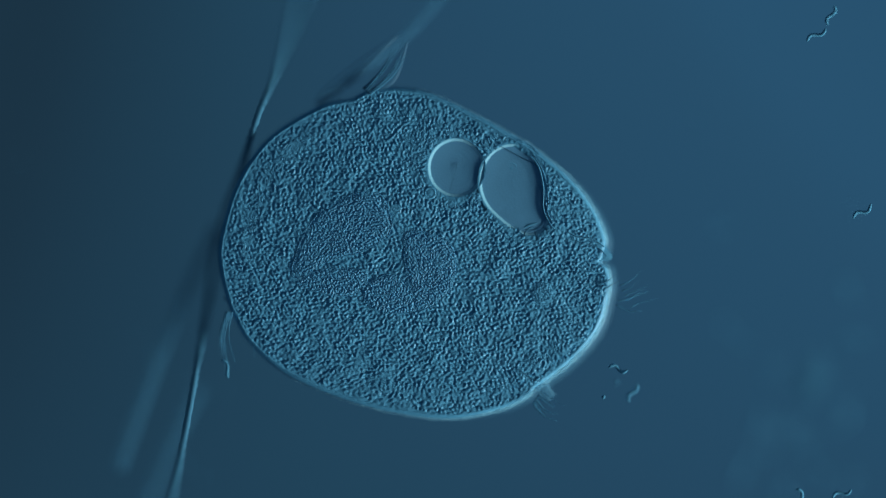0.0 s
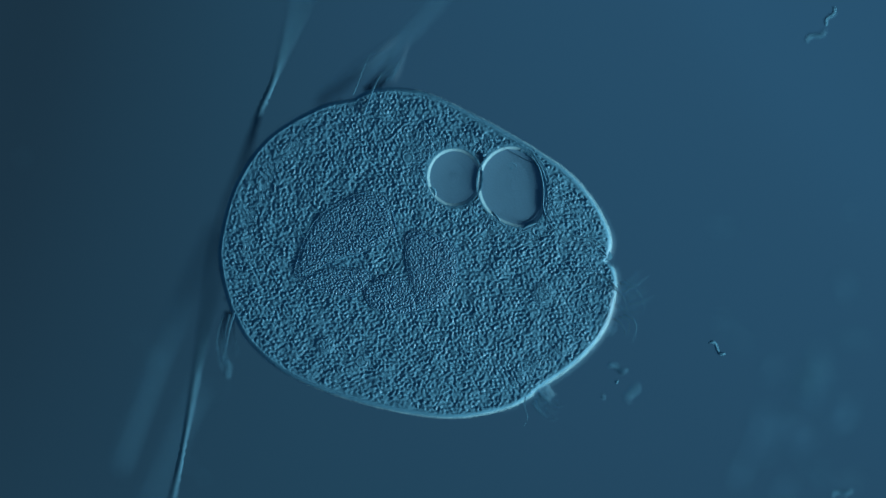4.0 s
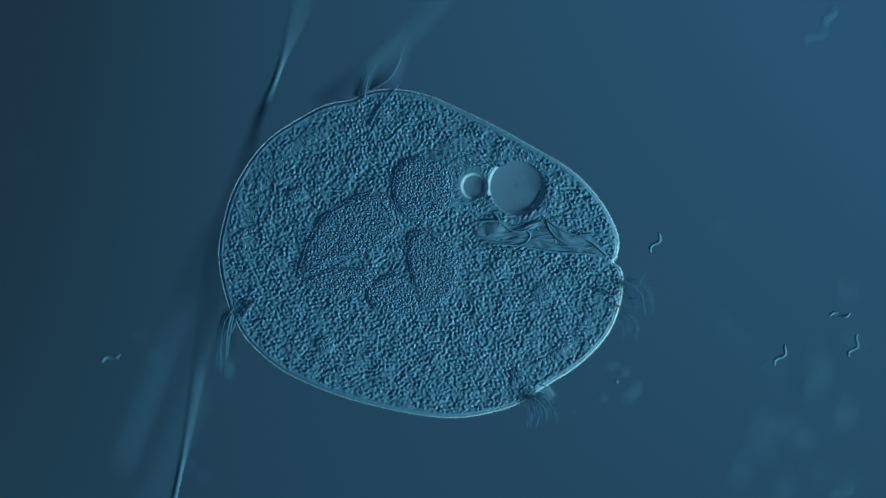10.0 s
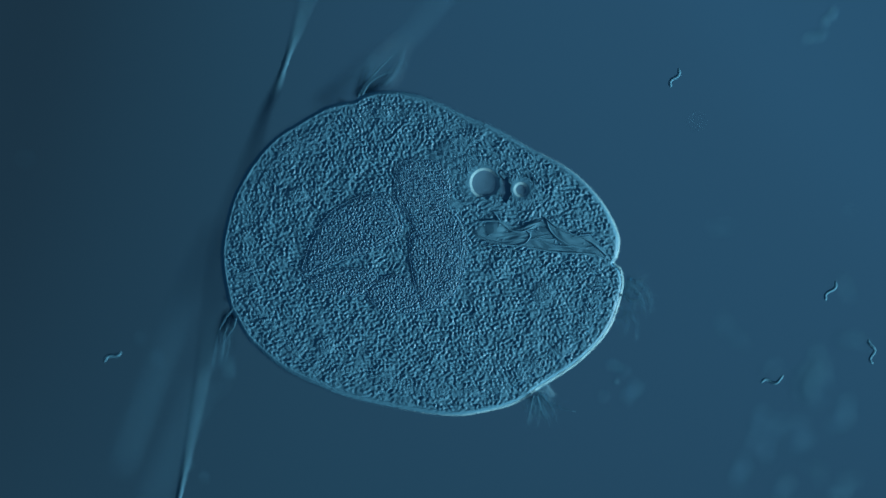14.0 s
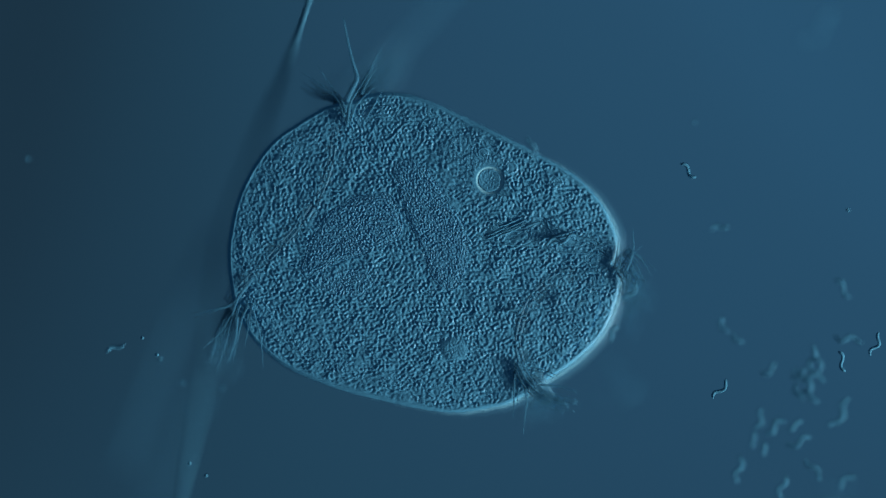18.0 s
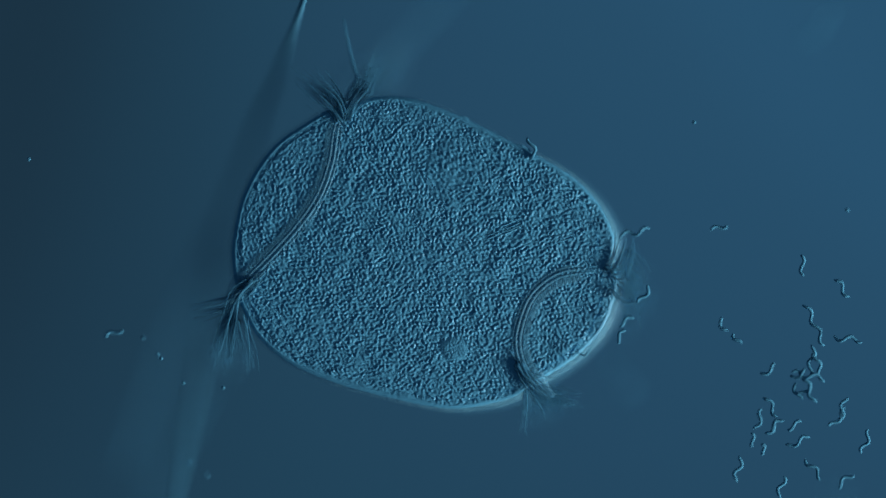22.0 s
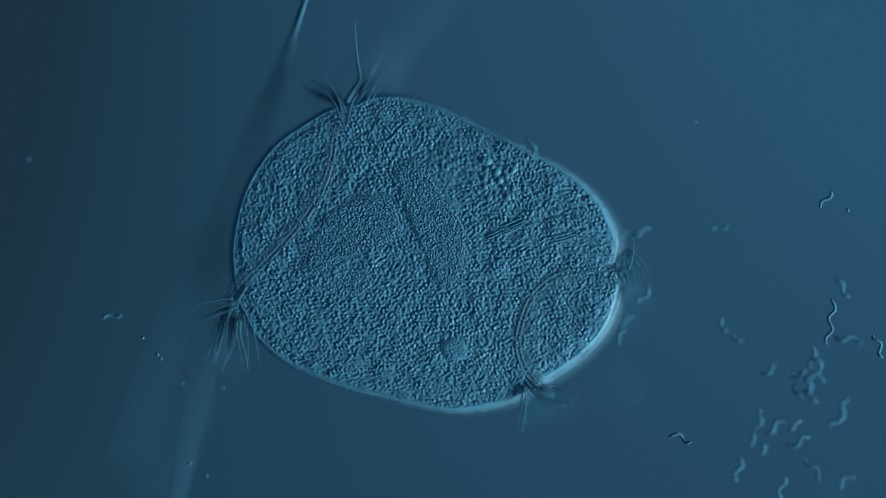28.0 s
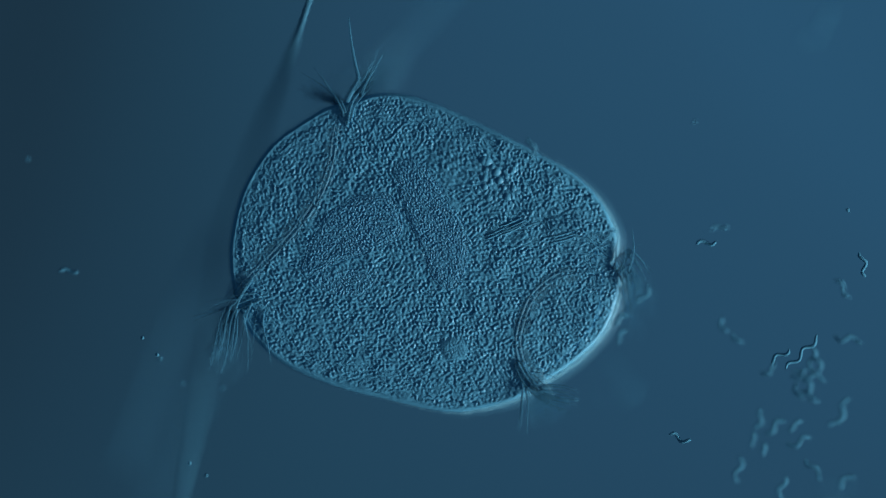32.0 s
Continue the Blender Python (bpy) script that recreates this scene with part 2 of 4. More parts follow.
def margin_piece(name, index, rows, mat, hinge):
    """A piece whose rows of (out, height) follow the outline; height may be a function of x and y. Its origin lies at the hinge."""
    mid = at_rim(index[len(index) // 2:len(index) // 2 + 1], hinge)[0]
    verts = []
    for out, height in rows:
        p = at_rim(index, out)
        z = height(p[:, 0], p[:, 1]) if callable(height) else np.full(len(p), height)
        verts.append(np.column_stack([(p[:, 0] - mid[0]) / 1000, (mid[1] - p[:, 1]) / 1000, z]))
    ob = part(name, mesh_of(name, np.vstack(verts), grid_faces(len(rows), len(index)), mat), plasm)
    return ob, mid, float(BEARING[index[len(index) // 2] % len(RIM)])


def shoulder(out, length, lit):
    """The height of the margin: grains, rounding off outwards, sinking under the plasm inwards."""
    wide, deep = 5, 0.0017 + 0.0016 * lit

    def height(x, y):
        fade = min(1.0, max(0.1, (-out - 4 * (1 - lit)) / 9))
        rim = deep * max(0.0, 1 + out / wide) ** 2
        root = 0.0026 * max(0.0, (-out - length + 12) / 12) ** 1.4
        return grain(x, y) * fade + swell(x, y) + 0.0001 + 0.0006 * (1 - lit) * math.exp(-((out + 6) / 1.4) ** 2) - rim - root
    return height


def room(index):
    """How far a margin piece may reach in before it would roof over a vacuole."""
    for out in range(18, 90, 2):
        p = at_rim(index, -float(out))
        if np.any((((p[:, 0] - 905) / 60) ** 2 + ((p[:, 1] - 325) / 68) ** 2 < 1) | (((p[:, 0] - 806) / 50) ** 2 + ((p[:, 1] - 300) / 54) ** 2 < 1)):
            return float(out)
    return 90.0


RIMS, SKINS, SKIRTS = [], [], []
for k in range(82):
    index = np.arange(20 * k - 2, 20 * k + 23)
    lit = float(np.clip(math.cos(BEARING[20 * k % len(RIM)] - SUN_TURN) * 1.1, 0, 1) ** 2.0)
    length = min(float(-INNER[np.mod(index, len(RIM))].min()) + 24, room(index))
    outs = [*np.arange(-length, -9, 1.4), -9, -8, -7, -6, -5, -4, -3, -2, -1.2, -0.5, 0]
    RIMS.append((*margin_piece("plasm_rim", index, [*((o, shoulder(o, length, lit)) for o in outs), (0, -0.03)], PLASM, -length + 8), lit))
    # Thicker on the sunward side, which shapes in the bright rim line.
    girth = 1.2 + 2.1 * lit
    skin = [(girth * math.cos(a) + 0.2, -0.0036 - 0.0012 * lit + (girth * math.sin(a) - girth) / 1000) for a in np.linspace(-0.6, math.pi + 0.6, 10)]
    SKINS.append((*margin_piece("pellicle", index, skin, PELLICLE, 0), lit))
    # Skirt added outside the rim, wider sunward, in place of a soft halo.
    flare = 2 + 10 * lit
    SKIRTS.append((*margin_piece("halo_skirt", index[1:-1], [(-8 + (flare + 8) * u, -0.004 - 0.014 * u ** 2) for u in np.linspace(0, 1, 9)], HALO_SKIRT, 0), lit))


def blob(name, points, centre, mat, height, parent, label="", thick=0.03, rings=80, n=420, border=0.0):
    edge = loop(points, n)
    edge = edge + 0.5 * np.column_stack([sample(FOLDS, edge[:, 0] * 1.7, edge[:, 1] * 1.7), sample(FOLDS, edge[:, 1] * 1.7, edge[:, 0] * 1.7)])
    v, f = sheet(edge, centre, rings, height, [(0.97, -thick)])
    if border:
        h = np.array(centre)
        p = h + (edge - h) * 0.97
        tv, tf = tube(np.column_stack([(p[:, 0] - 784) / 1000, (441 - p[:, 1]) / 1000, 0.0001 + swell(p[:, 0], p[:, 1])]), border, 6, True)
        base = len(v)
        v, f = v + tv.tolist(), f + [tuple(k + base for k in q) for q in tf]
    return part(name, mesh_of(name, v, f, mat), parent, label)


def lobe_height(x, y, rho):
    fall = -0.0022 * np.clip((rho - 0.84) / 0.16, 0, 1) ** 1.5
    return 0.00072 * sample(FINE, x, y) + 0.0008 + fall + swell(x, y)


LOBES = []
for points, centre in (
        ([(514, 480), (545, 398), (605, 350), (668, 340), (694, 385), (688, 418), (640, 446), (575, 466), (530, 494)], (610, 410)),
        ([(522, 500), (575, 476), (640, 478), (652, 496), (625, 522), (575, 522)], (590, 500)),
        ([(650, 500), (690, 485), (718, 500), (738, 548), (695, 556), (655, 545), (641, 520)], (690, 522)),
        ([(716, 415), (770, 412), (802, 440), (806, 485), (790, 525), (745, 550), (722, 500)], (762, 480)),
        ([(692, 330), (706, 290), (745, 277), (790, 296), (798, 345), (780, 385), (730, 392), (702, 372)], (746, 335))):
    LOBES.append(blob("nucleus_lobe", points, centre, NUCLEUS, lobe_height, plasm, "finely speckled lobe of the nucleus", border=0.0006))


def gullet_height(x, y, rho):
    u, w = x * 0.97 + y * 0.22, -x * 0.22 + y * 0.97
    w = w + 9 * np.sin(u / 26) + 6 * np.sin(u / 15 + w / 12)
    return (0.00066 * sample(FOLDS, w, u) + 0.00026 * sample(FIBROUS, w, u)) * (1 - rho ** 4) + 0.0007 - 0.004 * np.clip((rho - 0.72) / 0.28, 0, 1) ** 2 + swell(x, y)


gullet = blob("gullet", [(812, 408), (841, 392), (872, 386), (890, 394), (916, 402), (934, 390), (964, 381), (991, 400), (1018, 411), (1056, 418), (1082, 450), (1072, 461),
                         (1032, 450), (998, 450), (957, 447), (916, 439), (868, 435), (832, 420)], (944, 420), FIBRE, gullet_height, plasm, "smooth folded gullet of thin fibres", rings=60)

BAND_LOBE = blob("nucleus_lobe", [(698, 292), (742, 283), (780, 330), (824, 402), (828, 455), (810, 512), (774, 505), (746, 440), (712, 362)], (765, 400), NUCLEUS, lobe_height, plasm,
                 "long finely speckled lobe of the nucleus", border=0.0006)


def patch_height(x, y, rho):
    return 0.00034 * sample(FINE, x, y) + 0.0012 - 0.003 * np.clip((rho - 0.5) / 0.5, 0, 1) ** 1.6 + swell(x, y)


PATCHES = [blob("clear_patch", [(x + rx * math.cos(a) * (1 + 0.15 * math.sin(2 * a)), y + ry * math.sin(a)) for a in np.linspace(0, 6.283, 10, endpoint=False)], (x, y), PLASM, patch_height,
                plasm, "smoother patch among the granules", rings=20, n=80) for x, y, rx, ry in ((962, 520, 26, 24), (575, 610, 22, 18), (805, 618, 30, 24), (525, 345, 24, 16))]


def vesicle(x, y, radius):
    """A small clear bubble in the plasm: a low smooth dome inside a raised rim."""
    out = np.array([0, 0.3, 0.55, 0.75, 0.9, 1.0, 1.1, 1.25, 1.45])
    up = np.array([0.9, 0.8, 0.5, 0.2, 0.5, 0.8, 0.6, -0.4, -2.0]) / 1000
    a = np.linspace(0, 2 * math.pi, 37)
    verts = np.stack([np.outer(out, np.cos(a)) * radius / 1000, np.outer(out, np.sin(a)) * radius / 1000, np.outer(up, np.ones(37))], -1).reshape(-1, 3)
    ob = part("vesicle", mesh_of("vesicle", verts, grid_faces(9, 37), PLASM), plasm, "small clear bubble with a smooth rim")
    return ob, spot(x, y, swell(x, y))


VESICLES = [(*vesicle(x, y, radius), start, end) for x, y, radius, start, end in (
    (761, 342, 9, -1, 3.5), (722, 279, 9, 0.8, 4), (746, 513, 10, 1, 8), (723, 297, 10, 5, 9), (815, 225, 14, 5, 9), (700, 372, 8, -1, 2), (584, 436, 9, 9, 15), (640, 640, 9, 2, 8), (905, 298, 9, 16, 20), (855, 271, 8, 15.6, 18.4))]


def strand(name, points, thick, mat, parent, n=30):
    q = world_line([(x, y, z + swell(x, y)) for x, y, z in points], n)
    r = thick * np.clip(np.sin(np.linspace(0.12, math.pi - 0.12, n)) * 1.8, 0.15, 1)
    return part(name, mesh_of(name, *tube(q, r, 6), mat), parent)


fibres = random.Random(12)
for pts, thick in (([(962, 384), (985, 402), (1015, 416), (1045, 428), (1076, 455)], 0.0017), ([(845, 392), (880, 392), (905, 408), (930, 408), (960, 390)], 0.0015),
                   ([(838, 412), (880, 430), (925, 436), (985, 446), (1050, 450), (1080, 460)], 0.0014), ([(872, 374), (884, 392), (878, 408), (858, 420)], 0.0013),
                   ([(920, 400), (938, 415), (930, 430), (912, 436)], 0.0012), ([(966, 386), (975, 410), (1000, 430), (1040, 440)], 0.0016),
                   ([(905, 422), (945, 424), (985, 434), (1030, 438)], 0.0010)):
    strand("fold", [(x, y, .0005) for x, y in pts], thick * 1.15, FIBRE, gullet, 40)
for k in range(16):
    x, y = fibres.uniform(835, 1010), fibres.uniform(400, 440)
    run, fall = fibres.uniform(28, 75), fibres.uniform(-0.15, 0.45)
    strand("fold", [(x + run * u, y + run * (fall * u + fibres.uniform(-0.07, 0.07)), .0002) for u in (0, 0.33, 0.66, 1) if x + run * u < 1072], fibres.uniform(0.0007, 0.0012), FIBRE, gullet, 24)
CREASES = [strand("fold", [(x, y, -0.0001) for x, y in pts], thick, FIBRE, plasm, 40) for pts, thick in (
    ([(938, 272), (955, 300), (962, 335), (962, 370), (976, 400), (994, 414)], 0.0012), ([(948, 278), (964, 312), (970, 350), (970, 378), (984, 400), (1006, 412)], 0.0010),
    ([(1000, 408), (1025, 420), (1050, 424), (1074, 440)], 0.0014), ([(1008, 424), (1035, 432), (1060, 440), (1076, 455)], 0.0011))]
RODS = []
for x, y, count, turn in ((910, 402, 4, 22), (996, 421, 3, 14), (880, 412, 2, 25)):
    for k in range(count):
        c, w = math.cos(math.radians(turn)), math.sin(math.radians(turn))
        off = (k - count / 2) * 5.2
        a, b = x + off * w + fibres.uniform(-5, 5), y + off * c
        RODS.append(strand("rod", [(a - 27 * c, b + 27 * w, -.0003), (a - 8 * c, b + 8 * w + 2, .0003), (a + 27 * c, b - 27 * w, -.0003)], 0.0014, FIBRE, plasm, 14))
BUBBLES = []
for k in range(22):
    a, r = 2.4 * k + fibres.uniform(-0.5, 0.5), 10.5 * math.sqrt(k) + fibres.uniform(-6, 6)
    bm = bmesh.new()
    size = fibres.choice((6, 7.5, 9, 11, 13)) / 1000
    bmesh.ops.create_uvsphere(bm, u_segments=18, v_segments=10, radius=size)
    me = bpy.data.meshes.new("granule")
    bm.to_mesh(me)
    bm.free()
    me.polygons.foreach_set("use_smooth", [True] * len(me.polygons))
    me.materials.append(PLASM)
    BUBBLES.append((part("granule", me, plasm), spot(880 + 1.0 * r * math.cos(a), 320 + 0.8 * r * math.sin(a)), size))

# ---- contractile vacuoles: wall pieces that close in over a smooth floor ----
def floor_height(x, y, rho):
    return -0.0042 + 0.00003 * sample(BROAD, x * 0.5, y * 0.5) + swell(x, y)


BAY = [(748, 310), (765, 264), (800, 241), (850, 247), (900, 252), (942, 274), (973, 305), (984, 350), (985, 400), (965, 434), (930, 432), (890, 415), (850, 400), (800, 385), (762, 355)]
edge = loop(BAY, 96)
v, f = sheet(edge, (875, 338), 12, floor_height, [(0.98, -0.02)])
part("vacuole_floor", mesh_of("vacuole_floor", v, f, WATER), plasm, "smooth watery blue floor of the vacuoles")


def wall_piece(length, seed, hollow=True, lining=54):
    """A wedge of granular plasm with a smooth hollow inner edge; x runs outwards from the hollow."""
    ny = 21
    rng = np.random.default_rng(seed)
    ox, oy = rng.uniform(0, 1000, 2)
    inward = np.linspace(-lining, -2, lining // 2).tolist() if hollow else []
    s = np.concatenate([inward, [0, 0.8, 1.8, 3.0, 4.4, 6], np.linspace(7, length, max(2, int(length / 1.8)))])
    verts = []
    for a in s:
        half = 8.0 - 4.5 * (a / 54) ** 2 if a < 0 else 8.0 + 0.26 * a
        b = np.linspace(-1, 1, ny)
        y = b * half
        x = a - y * y / 110 * max(0, 1 - a / 40)
        g = grain(x + ox, y + oy) * min(1, max(0, (a - 5) / 9))
        d = min(max(a, 0) / 6, 1)
        z = -0.0004 - (0.003 * min(1, max(0, (a - length + 7) / 7)) if length > 30 else 0) - 0.0023 * (1 - d) ** 1.2 + g - 0.004 * np.clip(np.abs(b) - 0.8, 0, 1) * 5 * min(1, max(0, a - 14) / 10)
        z = z - 0.0035 * max(0, a - 15) / 100 - 0.0017 * (1 - (1 - max(0, -a) / 54) ** 2)
        if not hollow:
            z = z + 0.0023 * (1 - d) ** 1.2 - 0.003 * (1 - min(1, a / 4))
        verts.append(np.column_stack([x / 1000, y / 1000, z]))
    me = mesh_of("vacuole_wall", np.vstack(verts), grid_faces(len(s), ny)[:, ::-1], PLASM)
    if hollow:
        me.materials.append(WATER)
        me.materials.append(PELLICLE)
        # The paler colour along the inner lip stands in for its bright glint.
        me.polygons.foreach_set("material_index", [1 if k // (ny - 1) < len(inward) else 2 if k // (ny - 1) < len(inward) + 4 else 0 for k in range(len(me.polygons))])
    return me


WALLS, FILLS = [], []          # (object, which vacuole, angle); pieces that well up behind a wall piece
PIECES = {}


def cut_length(which, a):
    """How far a wall piece may reach back without leaving the cell or filling the other vacuole."""
    facing = math.cos(a) * (1 if which == 0 else -1)
    if facing > 0.3:
        return 8 if facing > 0.6 else 34
    start = wall_pose(which, a, 0)
    for reach in range(12, 124, 4):
        for side in (-1, 0, 1):
            q = start @ Vector(((reach + 8) / 1000, side * (9 + 0.26 * reach) / 1000, 0))
            p = np.array([784 + 1000 * q.x, 441 - 1000 * q.y]) - HUB
            k = int(np.argmin(np.abs(np.angle(np.exp(1j * (np.arctan2(RIM[:, 1] - HUB[1], RIM[:, 0] - HUB[0]) - math.atan2(p[1], p[0])))))))
            if np.hypot(*p) > np.hypot(*(RIM[k] - HUB)) + DEEPEST[k] - 2:
                return max(14, reach - 4)
    return 120


def make_walls():
    for which in (0, 1):
        for k in range(36):
            a = 2 * math.pi * k / 36
            size = cut_length(which, a)
            lining = 54 if not which or abs(a - math.radians(301)) > 0.95 else 4
            key = (size, k % 3, lining)
            if key not in PIECES:
                PIECES[key] = wall_piece(size, k, lining=lining)
            WALLS.append((part("vacuole_wall", PIECES[key], plasm), which, a))
            if size < 60 and (math.cos(a) > -0.55 if which == 1 else math.cos(a) < 0.3):
                x, y, rx, ry, tip = vacuole(which, 0)
                r = 2 + 1 / math.hypot(math.cos(a) / rx, math.sin(a) / ry)
                step = max(10, size - 8)
                PIECES.setdefault((key, "flat"), wall_piece(size, k, False))
                while r > 4:
                    r -= step
                    FILLS.append((part("vacuole_wall", PIECES[(key, "flat")], plasm), a, (x + max(r, 0) * math.cos(a), y - max(r, 0) * math.sin(a)), which))


def vacuole(which, t):
    """Centre and half-sizes of a vacuole at t seconds, and how far its lower tip is drawn out."""
    if which == 0:
        keys = [(0, 807, 297, 45, 47, 0), (3, 804, 311, 44, 47, 0), (6, 804, 320, 42, 46, 0), (7.5, 812, 326, 33, 34, 0), (9, 829, 331, 24, 25, 0),
                (10, 838, 330, 18, 19, 0), (11.5, 846, 328, 21, 22, 0), (13, 854, 327, 21, 22, 0), (15, 860, 322, 22, 23, 0), (19, 869, 319, 19, 19, 0), (20, 870, 319, 14, 14, 0), (21, 871, 318, 8, 8, 0),
                (22, 872, 318, 2, 2, 0), (24, 872, 318, -6, -6, 0), (32, 872, 318, -6, -6, 0)]
    else:
        keys = [(0, 905, 322, 52, 62, 40), (1.5, 905, 323, 53, 62, 34), (3, 904, 325, 54, 62, 24), (4.5, 905, 327, 54, 62, 12), (6, 907, 329, 53, 60, 3), (8, 910, 331, 52, 56, 0),
                (9, 911, 331, 49, 51, 0), (10.5, 915, 332, 45, 46, 0), (12, 918, 334, 38, 38, 0), (13, 920, 335, 29, 30, 0), (13.5, 921, 336, 21, 22, 0),
                (14, 922, 336, 9, 9, 0), (14.5, 922, 336, -4, -4, 0), (17, 922, 336, -6, -6, 0), (32, 922, 336, -6, -6, 0)]
    rows = np.array(keys, float)
    return [float(np.interp(t, rows[:, 0], rows[:, c])) for c in range(1, 6)]


def wall_reach(which, a, t):
    x, y, rx, ry, tip = vacuole(which, t)
    turned = (a - math.radians(301) + math.pi) % (2 * math.pi) - math.pi
    return 1 / math.hypot(math.cos(a) / rx, math.sin(a) / ry) * (1 if rx > 0 else -1) + tip * math.exp(-(turned / 0.56) ** 2)


def wall_pose(which, a, t):
    x, y = vacuole(which, t)[:2]
    r = wall_reach(which, a, t)
    p = spot(x + r * math.cos(a), y - r * math.sin(a))
    slope = (wall_reach(which, a + 0.03, t) - wall_reach(which, a - 0.03, t)) / 0.06
    sink = min(0.007, 0.004 * max(0, t - 15.3)) if which else min(0.012, 0.012 * max(0, t - 18))
    return pose(p.x, p.y, swell(784 + 1000 * p.x, 441 - 1000 * p.y) - sink, 0, 0, math.degrees(a - (math.atan2(slope, r) if r > 8 else 0)))


make_walls()


def plug_height(x, y, rho):
    return plasm_height(x, y, rho) - 0.0002 - 0.0012 * np.clip((rho - 0.97) / 0.03, 0, 1)


edge = loop(BAY, 480)
v, f = sheet(edge, (905, 345), 72, plug_height, None, lambda x, y: np.hypot(x - 865, y - 320) < 29)
edge = loop([(865 + 36 * math.cos(a), 320 + 36 * math.sin(a)) for a in np.linspace(0, 2 * math.pi, 12, endpoint=False)], 130)
cap_verts, cap_faces = sheet(edge, (865, 320), 22, plug_height)
cap = part("inflow", mesh_of("inflow", cap_verts, cap_faces, PLASM), plasm, "granular plasm that wells up where the vacuoles were")
plug = part("inflow", mesh_of("inflow", v, f, PLASM), plasm, "granular plasm that wells up where the vacuoles were")
remnant = blob("vacuole_wall", [(866 + 22 * math.cos(a), 319 + 22 * math.sin(a)) for a in np.linspace(0, 2 * math.pi, 12, endpoint=False)], (866, 319), PLASM,
               lambda x, y, rho: 0.00030 * sample(FINE, x, y) * (1 - 0.5 * rho) + 0.0006 + 0.0012 * rho ** 2 - 0.0030 * np.clip((rho - 0.86) / 0.14, 0, 1) ** 1.4 + swell(x, y),
               plasm, "collapsed skin of the emptied vacuole", rings=24, n=120)


def still_open(x, y, radius):
    """Whether a place lies in the water of the two shrinking vacuoles."""
    along = np.clip((x - 829) / 41, 0, 1)
    return (np.hypot(x - 829 - 41 * along, y - 331 + 11 * along) < 26) | (np.hypot(x - 918, y - 334) < radius)


COLLARS = []
for radius, when, end in ((64, 8.4, 9.9), (48, 9.4, 12.8), (34, 12.2, 15.2)):
    v, f = sheet(loop(BAY, 480), (965, 350), 72, plug_height, None, functools.partial(still_open, radius=radius))
    COLLARS.append((part("inflow", mesh_of("inflow", v, f, PLASM), plasm, "granular plasm that closes in round the vacuoles"), when, end))

# ---- girdles of cilia on the upper face ----
TOP = 0.1165


def ribbon(points, n, label):
    """A raised band of fused cilia rows: ridges along it, fine stripes across it, sinking in at both margins."""
    q = line(points, n)
    t = np.gradient(q, axis=0)
    t /= np.linalg.norm(t, axis=1)[:, None]
    across = np.linspace(-11, 27, 58)
    along = np.concatenate([[0], np.cumsum(np.hypot(*np.diff(q, axis=0).T))])
    ridge = 0.0009 * np.cos(2 * np.pi * across / 7.6) * np.clip((12 - across) / 3, 0, 1) + 0.0007
    ridge -= 0.0030 * np.clip((-across - 5) / 5, 0, 1) ** 1.3 + 0.0030 * np.clip((across - 19) / 8, 0, 1) ** 1.3
    taper = np.clip(np.sin(np.linspace(0.25, math.pi - 0.25, n)) * 1.6, 0.35, 1)
    verts = []
    for k in range(n):
        stripe = 0.00030 * (1 + 0.6 * math.sin(along[k] / 17) * math.sin(along[k] / 41)) * np.sin(2 * np.pi * (along[k] / 4.6 + across * 0.11 + 0.25 * math.sin(along[k] / 23))) * np.clip((across - 6) / 5, 0.25, 1)
        x = q[k, 0] - t[k, 1] * across * taper[k]
        y = q[k, 1] + t[k, 0] * across * taper[k]
        verts.append(np.column_stack([(x - 784) / 1000, (441 - y) / 1000, TOP + swell(x, y) + ridge + stripe - 0.008 * (1 - taper[k]) * abs(2 * k / (n - 1) - 1)]))
    return part("girdle", mesh_of("girdle", np.vstack(verts), grid_faces(n, 58), BAND), cell, label)


GIRDLES = []
for points, label in (([(612, 178), (598, 230), (588, 290), (566, 350), (528, 405), (478, 460), (430, 508), (404, 538)], "long double band of fused cilia rows"),
                      ([(975, 708), (948, 684), (924, 652), (913, 612), (919, 570), (940, 522), (980, 488), (1025, 477), (1074, 484)], "short curved band of fused cilia rows")):
    girdle = ribbon(points, 420, label)
    GIRDLES.append(girdle)
    for shift, thick in ((-1, 0.0019), (6, 0.0016), (12, 0.0010)):
        q = line(points, 80)
        t = np.gradient(q, axis=0)
        t /= np.linalg.norm(t, axis=1)[:, None]
        x, y = q[:, 0] - t[:, 1] * shift, q[:, 1] + t[:, 0] * shift
        v, f = tube(np.column_stack([(x - 784) / 1000, (441 - y) / 1000, TOP + swell(x, y) - 0.0003 - 0.006 * np.abs(np.linspace(-1, 1, 80)) ** 4]), thick, 6)
        part("ridge", mesh_of("ridge", v, f, BAND), girdle)

# ---- tufts of cilia at the rim ----
CILIA = []


def hair(points, z, thick):
    """One tapered hair along a line; its root is its own origin."""
    q = world_line([(*p, 0) for p in points], 18)
    v, f = tube(q - q[0], thick * (1.05 - 0.85 * np.linspace(0, 1, 18)), 6)
    ob = part("cilium", mesh_of("cilium", v, f, CILIUM), cell)
    ob.location = (q[0][0], q[0][1], z)
    CILIA.append((ob, ob.location.copy(), random.uniform(0, 6.28), random.uniform(2, 5)))


